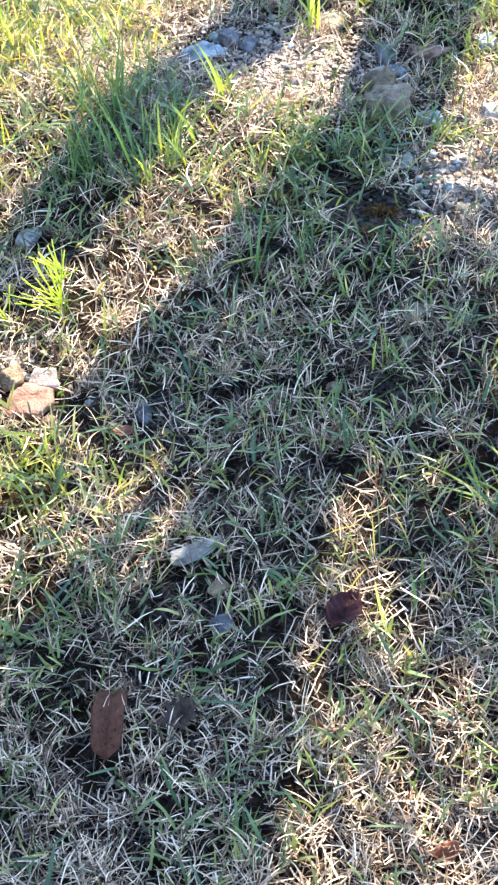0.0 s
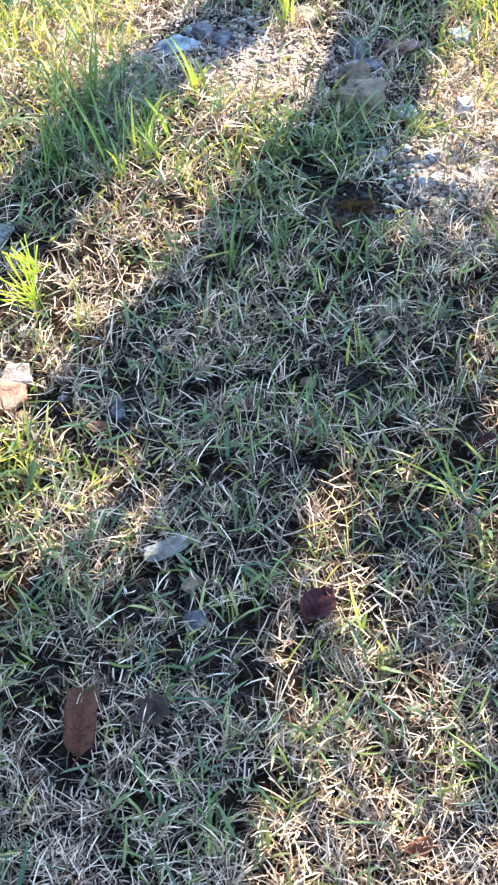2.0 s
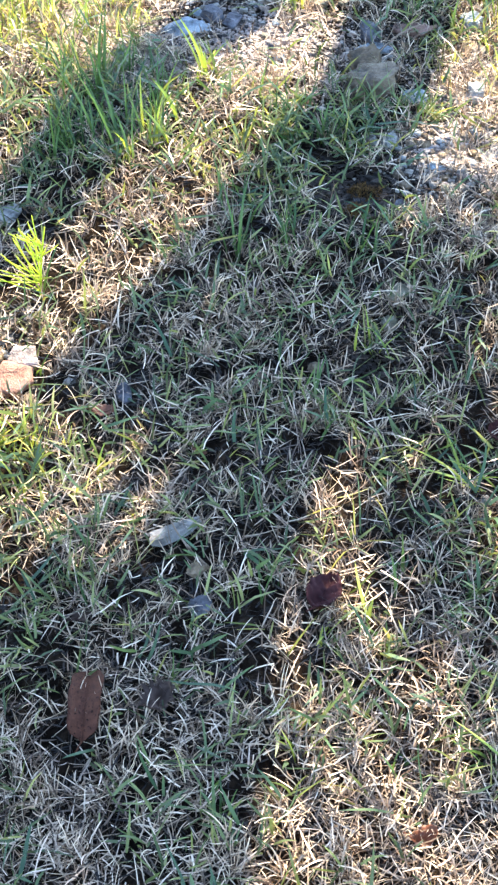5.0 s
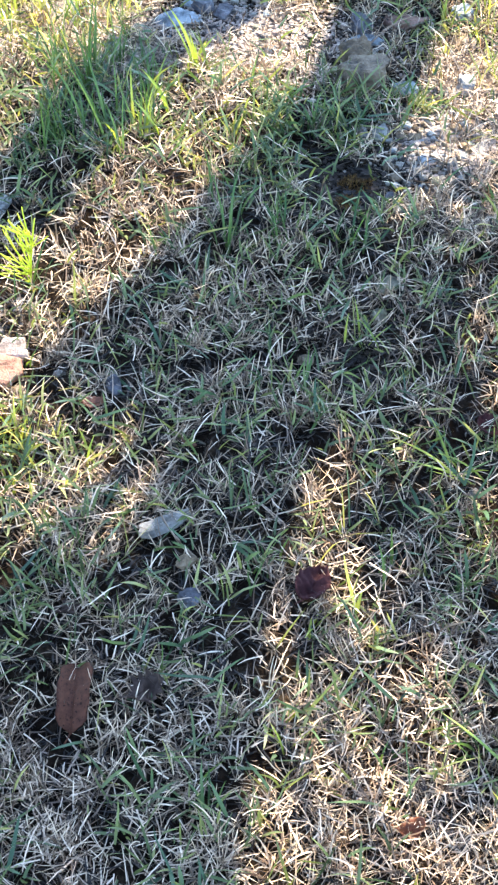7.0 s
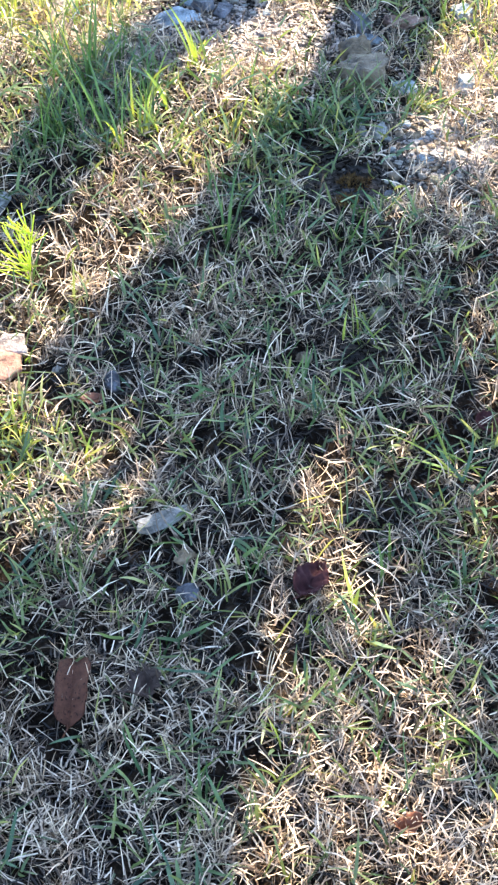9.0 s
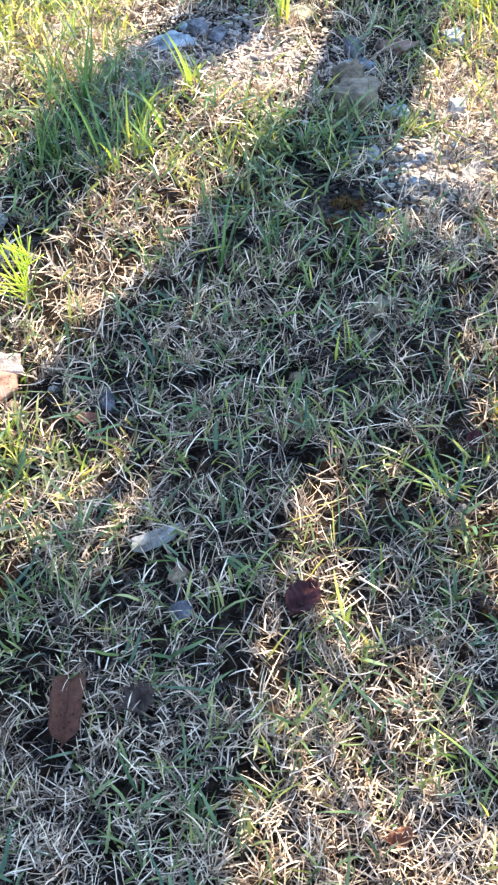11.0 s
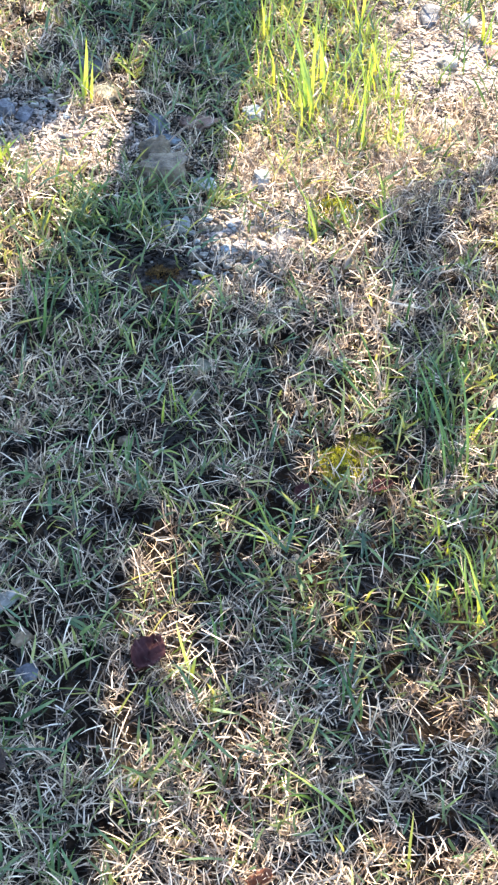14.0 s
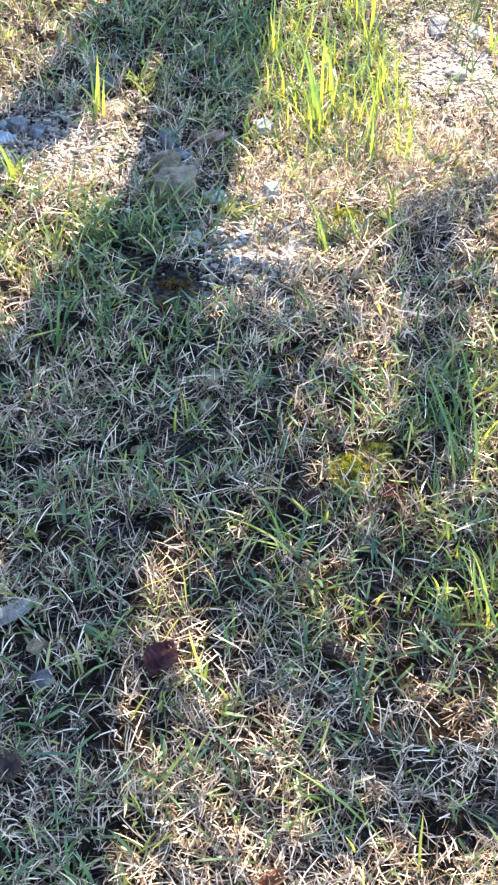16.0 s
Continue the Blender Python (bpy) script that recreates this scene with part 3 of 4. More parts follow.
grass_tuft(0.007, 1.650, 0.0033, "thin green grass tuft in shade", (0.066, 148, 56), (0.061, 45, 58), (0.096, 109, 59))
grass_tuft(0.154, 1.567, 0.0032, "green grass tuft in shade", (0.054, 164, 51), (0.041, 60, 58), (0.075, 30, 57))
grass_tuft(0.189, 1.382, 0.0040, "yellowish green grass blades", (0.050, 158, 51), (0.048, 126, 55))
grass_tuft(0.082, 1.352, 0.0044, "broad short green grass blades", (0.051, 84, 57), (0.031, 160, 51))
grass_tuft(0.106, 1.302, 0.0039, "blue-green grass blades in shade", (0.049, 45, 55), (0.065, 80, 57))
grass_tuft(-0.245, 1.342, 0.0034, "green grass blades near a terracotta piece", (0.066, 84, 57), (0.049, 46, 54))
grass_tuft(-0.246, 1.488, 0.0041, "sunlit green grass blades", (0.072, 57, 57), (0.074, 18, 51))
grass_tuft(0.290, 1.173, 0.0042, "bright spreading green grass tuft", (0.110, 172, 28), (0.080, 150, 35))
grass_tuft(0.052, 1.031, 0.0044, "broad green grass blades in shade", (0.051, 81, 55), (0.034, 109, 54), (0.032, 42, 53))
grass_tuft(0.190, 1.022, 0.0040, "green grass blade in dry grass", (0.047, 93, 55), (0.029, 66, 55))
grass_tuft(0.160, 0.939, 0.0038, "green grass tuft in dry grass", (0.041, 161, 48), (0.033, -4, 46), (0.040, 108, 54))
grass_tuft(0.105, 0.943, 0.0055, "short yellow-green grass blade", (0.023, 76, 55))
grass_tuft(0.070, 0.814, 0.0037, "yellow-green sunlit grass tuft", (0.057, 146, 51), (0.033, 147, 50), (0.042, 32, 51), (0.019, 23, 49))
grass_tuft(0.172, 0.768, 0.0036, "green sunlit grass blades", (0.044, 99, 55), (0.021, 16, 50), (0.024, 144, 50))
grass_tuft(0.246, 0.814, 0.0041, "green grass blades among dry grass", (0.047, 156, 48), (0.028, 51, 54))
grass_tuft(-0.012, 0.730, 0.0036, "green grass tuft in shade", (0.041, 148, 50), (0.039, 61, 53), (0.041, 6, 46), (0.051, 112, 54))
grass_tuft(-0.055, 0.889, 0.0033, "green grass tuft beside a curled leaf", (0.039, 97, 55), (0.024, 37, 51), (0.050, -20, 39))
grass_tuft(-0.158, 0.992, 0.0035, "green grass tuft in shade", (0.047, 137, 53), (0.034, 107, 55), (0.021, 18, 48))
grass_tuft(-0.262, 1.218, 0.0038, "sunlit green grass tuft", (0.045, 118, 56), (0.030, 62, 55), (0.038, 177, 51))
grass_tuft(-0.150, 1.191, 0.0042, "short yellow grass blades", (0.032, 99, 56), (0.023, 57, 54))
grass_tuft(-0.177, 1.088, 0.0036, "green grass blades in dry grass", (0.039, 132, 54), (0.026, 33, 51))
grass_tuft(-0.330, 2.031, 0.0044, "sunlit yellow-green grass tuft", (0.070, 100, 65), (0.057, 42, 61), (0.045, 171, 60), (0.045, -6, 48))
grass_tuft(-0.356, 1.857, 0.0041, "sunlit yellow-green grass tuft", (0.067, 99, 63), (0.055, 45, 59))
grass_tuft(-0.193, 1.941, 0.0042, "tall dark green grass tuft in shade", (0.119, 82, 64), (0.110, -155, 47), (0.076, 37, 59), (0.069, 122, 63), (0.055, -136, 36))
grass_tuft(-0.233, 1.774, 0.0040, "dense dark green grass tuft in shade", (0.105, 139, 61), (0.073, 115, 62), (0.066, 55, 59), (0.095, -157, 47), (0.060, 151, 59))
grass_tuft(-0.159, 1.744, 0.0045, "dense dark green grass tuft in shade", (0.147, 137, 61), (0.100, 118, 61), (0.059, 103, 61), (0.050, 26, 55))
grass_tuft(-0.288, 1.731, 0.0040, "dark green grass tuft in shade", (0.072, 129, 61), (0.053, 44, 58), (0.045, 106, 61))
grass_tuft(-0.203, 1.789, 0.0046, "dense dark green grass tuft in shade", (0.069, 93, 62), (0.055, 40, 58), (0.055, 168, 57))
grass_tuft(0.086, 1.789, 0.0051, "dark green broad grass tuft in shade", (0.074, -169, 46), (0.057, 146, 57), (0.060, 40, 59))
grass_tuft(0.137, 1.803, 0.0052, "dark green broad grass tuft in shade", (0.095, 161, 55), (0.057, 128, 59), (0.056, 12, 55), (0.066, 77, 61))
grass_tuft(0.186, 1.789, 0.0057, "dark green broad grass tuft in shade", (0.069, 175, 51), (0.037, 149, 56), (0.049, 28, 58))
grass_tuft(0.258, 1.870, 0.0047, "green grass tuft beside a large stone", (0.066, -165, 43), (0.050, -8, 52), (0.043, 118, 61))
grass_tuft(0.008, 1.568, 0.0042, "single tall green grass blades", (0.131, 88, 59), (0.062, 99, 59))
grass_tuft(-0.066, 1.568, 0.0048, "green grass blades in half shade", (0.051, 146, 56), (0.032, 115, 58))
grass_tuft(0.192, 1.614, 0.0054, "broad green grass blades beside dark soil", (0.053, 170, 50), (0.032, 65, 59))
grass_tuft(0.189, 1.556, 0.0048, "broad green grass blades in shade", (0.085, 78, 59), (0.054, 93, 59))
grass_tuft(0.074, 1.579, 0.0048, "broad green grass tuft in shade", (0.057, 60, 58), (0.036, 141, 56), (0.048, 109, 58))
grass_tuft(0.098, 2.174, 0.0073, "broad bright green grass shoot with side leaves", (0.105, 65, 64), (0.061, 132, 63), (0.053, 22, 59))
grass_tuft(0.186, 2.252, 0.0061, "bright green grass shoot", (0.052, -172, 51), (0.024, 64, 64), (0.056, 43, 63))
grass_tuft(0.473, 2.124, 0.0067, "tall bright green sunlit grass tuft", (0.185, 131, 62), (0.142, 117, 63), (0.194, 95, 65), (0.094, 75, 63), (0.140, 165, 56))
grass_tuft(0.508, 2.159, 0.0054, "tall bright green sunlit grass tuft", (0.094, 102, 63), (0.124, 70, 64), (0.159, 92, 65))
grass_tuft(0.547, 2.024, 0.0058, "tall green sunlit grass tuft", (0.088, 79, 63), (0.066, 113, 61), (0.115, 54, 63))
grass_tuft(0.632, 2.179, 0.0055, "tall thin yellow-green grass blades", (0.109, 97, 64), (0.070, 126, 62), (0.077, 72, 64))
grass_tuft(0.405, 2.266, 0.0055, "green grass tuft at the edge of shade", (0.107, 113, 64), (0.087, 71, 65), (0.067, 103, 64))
grass_tuft(0.382, 2.399, 0.0065, "tall green grass tuft in shade", (0.098, 150, 62), (0.079, 84, 66), (0.065, 36, 64))
grass_tuft(0.846, 2.155, 0.0063, "bright green grass blade on gravel", (0.101, 91, 65), (0.065, 122, 62))
grass_tuft(0.857, 2.384, 0.0067, "bright green grass blade on gravel", (0.077, 113, 66), (0.070, 46, 68))
grass_tuft(0.660, 2.008, 0.0046, "thin dark green grass tuft", (0.067, 20, 61), (0.053, 145, 57), (0.041, 37, 62))
grass_tuft(0.469, 1.794, 0.0054, "green grass tuft growing through moss", (0.092, 173, 49), (0.089, 143, 56), (0.066, 46, 60), (0.047, -30, 46))
grass_tuft(0.377, 1.659, 0.0045, "green grass blades on dry grass", (0.069, 175, 47), (0.054, 128, 57))
grass_tuft(0.457, 1.436, 0.0043, "long thin green grass tuft", (0.136, 166, 48), (0.090, 117, 56), (0.083, 174, 45))
grass_tuft(0.533, 1.265, 0.0046, "long arching green grass tuft", (0.192, 137, 54), (0.099, 134, 53), (0.164, 108, 57), (0.102, 100, 57))
grass_tuft(0.503, 1.367, 0.0042, "dark green grass tuft in shade", (0.094, 102, 57), (0.088, 65, 58), (0.062, 153, 50))
grass_tuft(0.574, 1.332, 0.0047, "bright green grass tuft", (0.060, 130, 54), (0.079, 40, 58), (0.041, 54, 58))
grass_tuft(0.490, 1.222, 0.0040, "green grass blades in shade", (0.078, 118, 55), (0.067, 93, 57), (0.053, 71, 57))
grass_tuft(0.416, 1.246, 0.0035, "thin green grass blades beside moss", (0.070, 173, 44), (0.047, 59, 57), (0.061, -50, 38))
grass_tuft(0.498, 1.019, 0.0047, "bright green grass tuft in sun", (0.098, 135, 52), (0.112, 93, 57), (0.053, 53, 57), (0.076, 122, 54))
grass_tuft(0.458, 1.031, 0.0042, "green grass tuft in sun", (0.067, 137, 51), (0.051, 65, 57), (0.025, 137, 51))
grass_tuft(0.315, 0.926, 0.0040, "green grass blades in dry grass", (0.051, 124, 53), (0.047, 77, 56))
grass_tuft(0.348, 0.856, 0.0035, "green grass blades in dry grass", (0.047, 108, 55), (0.041, 141, 50))
grass_tuft(0.494, 0.845, 0.0044, "green grass blades in dry grass", (0.082, 156, 46), (0.035, 113, 54))
grass_tuft(0.266, 0.784, 0.0042, "green grass tuft in dry grass", (0.082, 158, 47), (0.045, 149, 48), (0.031, -22, 45))
grass_tuft(0.260, 0.993, 0.0040, "green grass blades in dry grass", (0.037, 149, 49), (0.035, 71, 56))


def tufts_over(x0, x1, y0, y1, many, tall, label):
    for _ in range(many):
        x, y = random.uniform(x0, x1), random.uniform(y0, y1)
        lean = random.uniform(60, 170)
        grass_tuft(x, y, random.uniform(0.0024, 0.0046), label, *[(tall * random.uniform(0.55, 1.15), lean + random.uniform(-70, 70), random.uniform(42, 76)) for _ in range(random.randint(1, 3))])


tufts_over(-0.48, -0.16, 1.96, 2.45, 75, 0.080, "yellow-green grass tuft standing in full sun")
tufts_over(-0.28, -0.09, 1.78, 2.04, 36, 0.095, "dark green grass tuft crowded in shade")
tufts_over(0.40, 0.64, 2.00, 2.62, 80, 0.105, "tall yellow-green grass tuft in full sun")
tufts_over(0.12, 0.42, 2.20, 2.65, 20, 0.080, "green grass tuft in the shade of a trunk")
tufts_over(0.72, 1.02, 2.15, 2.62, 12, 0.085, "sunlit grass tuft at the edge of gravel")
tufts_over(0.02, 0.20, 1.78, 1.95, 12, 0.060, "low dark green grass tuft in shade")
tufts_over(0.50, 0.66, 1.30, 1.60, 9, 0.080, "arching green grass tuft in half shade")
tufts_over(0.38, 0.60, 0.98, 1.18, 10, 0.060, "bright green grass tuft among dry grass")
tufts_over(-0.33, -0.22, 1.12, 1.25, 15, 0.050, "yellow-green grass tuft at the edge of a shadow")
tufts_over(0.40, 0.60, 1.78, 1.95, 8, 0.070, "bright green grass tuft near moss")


def single_blade(x, y, length, az, el, width, label, sunbright=False):
    """A tuft of one long blade that stands out from the lawn, with a short leaf at its foot."""
    tuft = thing("grass_tuft", x, y, float(relief(x, y)) + 0.010, label, "grass", "long grass blades")
    tissue, seed = SUNBRIGHT if sunbright else TALL, int(x * 1000 + y * 7000)
    part("blade", blade_mesh(length, width, az, el, seed, tissue), None, tuft)
    part("blade", blade_mesh(length * 0.4, width * 0.8, az + 50 * math.sin(seed), el + 12, seed + 1, tissue), None, tuft)
    return tuft


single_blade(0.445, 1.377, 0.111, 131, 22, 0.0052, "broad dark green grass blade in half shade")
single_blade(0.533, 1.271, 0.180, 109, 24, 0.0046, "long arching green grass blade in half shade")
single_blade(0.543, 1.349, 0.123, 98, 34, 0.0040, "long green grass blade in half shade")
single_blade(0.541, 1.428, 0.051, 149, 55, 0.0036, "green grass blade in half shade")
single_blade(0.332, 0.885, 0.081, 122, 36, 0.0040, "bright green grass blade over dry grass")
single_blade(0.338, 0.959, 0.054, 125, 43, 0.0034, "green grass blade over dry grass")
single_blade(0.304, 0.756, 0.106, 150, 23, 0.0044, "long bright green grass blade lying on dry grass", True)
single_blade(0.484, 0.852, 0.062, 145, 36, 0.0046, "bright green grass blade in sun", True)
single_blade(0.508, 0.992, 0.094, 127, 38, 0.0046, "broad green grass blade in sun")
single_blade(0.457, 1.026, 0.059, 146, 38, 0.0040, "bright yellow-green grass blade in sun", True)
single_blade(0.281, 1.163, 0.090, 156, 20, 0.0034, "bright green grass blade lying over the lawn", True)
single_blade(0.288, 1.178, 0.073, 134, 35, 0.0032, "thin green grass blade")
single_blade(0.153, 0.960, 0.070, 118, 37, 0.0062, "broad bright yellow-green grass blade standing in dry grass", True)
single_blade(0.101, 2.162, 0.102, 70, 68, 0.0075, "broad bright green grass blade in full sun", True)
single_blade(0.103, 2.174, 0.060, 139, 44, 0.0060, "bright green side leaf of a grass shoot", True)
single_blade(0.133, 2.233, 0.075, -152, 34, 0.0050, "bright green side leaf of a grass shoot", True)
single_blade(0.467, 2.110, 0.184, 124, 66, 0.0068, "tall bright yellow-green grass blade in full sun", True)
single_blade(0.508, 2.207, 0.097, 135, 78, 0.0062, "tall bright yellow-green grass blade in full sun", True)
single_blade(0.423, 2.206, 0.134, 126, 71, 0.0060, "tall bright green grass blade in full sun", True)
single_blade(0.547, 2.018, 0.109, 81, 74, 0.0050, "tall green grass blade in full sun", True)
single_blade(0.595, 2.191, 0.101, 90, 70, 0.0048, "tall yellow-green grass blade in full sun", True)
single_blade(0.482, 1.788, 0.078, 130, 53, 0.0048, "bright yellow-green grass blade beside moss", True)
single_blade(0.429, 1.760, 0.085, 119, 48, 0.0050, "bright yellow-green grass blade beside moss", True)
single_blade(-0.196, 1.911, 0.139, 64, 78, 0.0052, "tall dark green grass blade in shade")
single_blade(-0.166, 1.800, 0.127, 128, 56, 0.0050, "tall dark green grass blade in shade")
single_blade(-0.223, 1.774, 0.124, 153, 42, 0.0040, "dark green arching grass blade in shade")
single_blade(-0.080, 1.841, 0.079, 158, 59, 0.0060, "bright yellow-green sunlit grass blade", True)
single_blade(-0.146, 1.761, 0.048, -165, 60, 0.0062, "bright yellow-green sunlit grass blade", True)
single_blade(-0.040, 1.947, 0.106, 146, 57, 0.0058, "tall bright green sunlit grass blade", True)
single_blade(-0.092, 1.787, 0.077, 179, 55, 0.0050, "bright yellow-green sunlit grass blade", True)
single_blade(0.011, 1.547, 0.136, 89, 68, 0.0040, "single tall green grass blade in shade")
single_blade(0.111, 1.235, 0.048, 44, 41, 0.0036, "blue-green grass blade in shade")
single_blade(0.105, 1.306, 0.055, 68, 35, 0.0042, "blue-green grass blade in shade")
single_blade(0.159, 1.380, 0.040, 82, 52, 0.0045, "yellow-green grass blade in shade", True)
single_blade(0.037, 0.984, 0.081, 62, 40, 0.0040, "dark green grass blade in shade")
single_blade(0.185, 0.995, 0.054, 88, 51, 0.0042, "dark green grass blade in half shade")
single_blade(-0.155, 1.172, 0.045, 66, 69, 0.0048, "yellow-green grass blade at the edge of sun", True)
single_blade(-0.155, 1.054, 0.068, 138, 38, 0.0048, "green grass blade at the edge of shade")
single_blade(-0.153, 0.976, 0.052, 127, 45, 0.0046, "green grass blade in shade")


# ---- fallen leaves ----
def leaf_mesh(length, width, material, shape, fold, curl, crumple, seed, lobes=0, pleats=0.0008):
    """A fallen leaf with its outline, a folded midrib, a curl along it and crumpling, and a real thickness."""
    nu, nv = 18, 10
    top = []
    off = Vector((seed * 3.1, seed, 0))
    for i in range(nu + 1):
        t = i / nu
        if shape == "blunt":
            half = (1 - abs(2 * t - 1) ** 5) ** 0.5 * (1 - 0.10 * t)
        else:
            half = math.sin(math.pi * min(1, t * 0.92 + 0.04)) ** 0.75
        if lobes:
            half *= 0.72 + 0.28 * math.cos(t * math.pi * 2 * lobes)
        half *= 1 + 0.06 * noise.noise(Vector((t * 7, seed, 0)))
        for j in range(nv + 1):
            s = j / nv * 2 - 1
            x, y = (t - 0.5) * length, s * half * width / 2
            z = abs(s) * half * width * 0.5 * fold + curl * length * ((t - 0.5) ** 2 - 0.1) * 2
            z += crumple * (noise.noise(Vector((x, y, 0)) * 55 + off) + 0.5 * noise.noise(Vector((x, y, 0)) * 130 + off))
            z += (0.0016 * math.sin(s * 11 + t * 5) if lobes else pleats * math.sin(t * 34 - abs(s) * 7))
            y += crumple * 0.6 * noise.noise(Vector((x, y, 5)) * 45 + off)
            top.append((x, y, z))
    n = len(top)
    verts = top + [(x, y, z - 0.0006) for x, y, z in top]
    faces = []
    for i in range(nu):
        for j in range(nv):
            a = i * (nv + 1) + j
            q = [a, a + nv + 1, a + nv + 2, a + 1]
            faces += [q, [k + n for k in reversed(q)]]
    rim = [j for j in range(nv + 1)] + [i * (nv + 1) + nv for i in range(1, nu + 1)] + [nu * (nv + 1) + j for j in range(nv - 1, -1, -1)] + [i * (nv + 1) for i in range(nu - 1, 0, -1)]
    for a, b in zip(rim, rim[1:] + rim[:1]):
        faces.append([a, b, b + n, a + n])
    lowest = min(v[2] for v in verts)
    rib = [(x, z - lowest) for k, (x, y, z) in enumerate(top) if k % (nv + 1) == nv // 2]
    return quad_mesh("leaf_blade", [(x, y, z - lowest) for x, y, z in verts], faces, material), rib


def tube(points, radii, sides=6):
    """A bmesh tube along points."""
    bm = bmesh.new()
    rings = []
    for i, p in enumerate(points):
        p = Vector(p)
        d = (Vector(points[min(i + 1, len(points) - 1)]) - Vector(points[max(i - 1, 0)])).normalized()
        a = d.orthogonal().normalized()
        b = d.cross(a)
        rings.append([bm.verts.new(p + (a * math.cos(6.2832 * k / sides) + b * math.sin(6.2832 * k / sides)) * radii[i]) for k in range(sides)])
    for r0, r1 in zip(rings, rings[1:]):
        for k in range(sides):
            bm.faces.new((r0[k], r0[(k + 1) % sides], r1[(k + 1) % sides], r1[k]))
    bm.faces.new(rings[0][::-1])
    bm.faces.new(rings[-1])
    bmesh.ops.recalc_face_normals(bm, faces=bm.faces)
    return bm


def fallen_leaf(x, y, z, turn, length, width, material, label, shape="pointed", fold=0.25, curl=0.15, crumple=0.002, seed=1, lobes=0, tilt=(0, 0), pleats=0.0008):
    leaf = new("fallen_leaf")
    leaf.matrix_world = pose(x, y, float(relief(x, y)) + z, tilt[0], tilt[1], turn)
    leaf.empty_display_size = 0.02
    tagged(leaf, label, "leaf", "fallen leaves")
    CLEAR.append((x, y, length * 0.44, width * 0.42, turn))
    me, rib = leaf_mesh(length, width, material, shape, fold, curl, crumple, seed, lobes, pleats)
    part("leaf_blade", me, None, leaf)
    pts = [(px, 0, pz + 0.0004) for px, pz in rib]
    part("midrib", tube(pts, [0.0011 * (1 - 0.6 * i / len(pts)) for i in range(len(pts))], 5), material, leaf, "raised midrib")
    x0, z0 = pts[0][0], pts[0][2]
    part("stalk", tube([(x0, 0, z0), (x0 - length * 0.08, 0.002, z0 + 0.001), (x0 - length * 0.17, 0.005, z0)], [0.001, 0.0009, 0.0011], 5), material, leaf, "thin curved stalk")
    return leaf


fallen_leaf(-0.146, 0.846, 0.019, 88, 0.090, 0.036, BROWN_LEAF, "large curled brown dead leaf lying on dry grass", "blunt", 0.55, -0.22, 0.004, 4, tilt=(0, 6))
fallen_leaf(-0.074, 0.851, 0.016, 35, 0.042, 0.038, GREY_LEAF, "shrivelled grey-brown leaf crumpled on the grass", "pointed", 0.7, 0.7, 0.012, 9, 5)
fallen_leaf(0.105, 0.986, 0.016, 62, 0.050, 0.038, RED_LEAF, "dark red-brown folded leaf sunk among grass", "pointed", 0.75, 0.35, 0.006, 12, pleats=0.0024)
fallen_leaf(0.325, 1.230, 0.014, 110, 0.038, 0.028, RED_LEAF, "small dark red folded leaf beside moss", "pointed", 0.8, 0.3, 0.005, 15, pleats=0.002)
fallen_leaf(0.424, 1.238, 0.012, 20, 0.036, 0.022, RED_LEAF, "small dark curled leaf beside moss", "pointed", 0.8, 0.4, 0.005, 18, pleats=0.002)
fallen_leaf(-0.154, 1.268, 0.014, 15, 0.030, 0.018, RUST_LEAF, "small rust-brown leaf scrap in the grass", "pointed", 0.4, 0.3, 0.003, 21)
fallen_leaf(-0.035, 1.207, 0.014, -20, 0.018, 0.010, RUST_LEAF, "tiny rust-brown leaf scrap in the grass", "pointed", 0.4, 0.3, 0.002, 24)
fallen_leaf(0.191, 0.697, 0.006, 10, 0.028, 0.018, RUST_LEAF, "sunlit rust-brown curled leaf on dry straw", "pointed", 0.7, 0.8, 0.008, 27)
fallen_leaf(-0.162, 0.968, 0.008, 40, 0.030, 0.022, GREY_LEAF, "dark crumpled leaf scrap between grass blades", "pointed", 0.5, 0.5, 0.005, 30, 2)


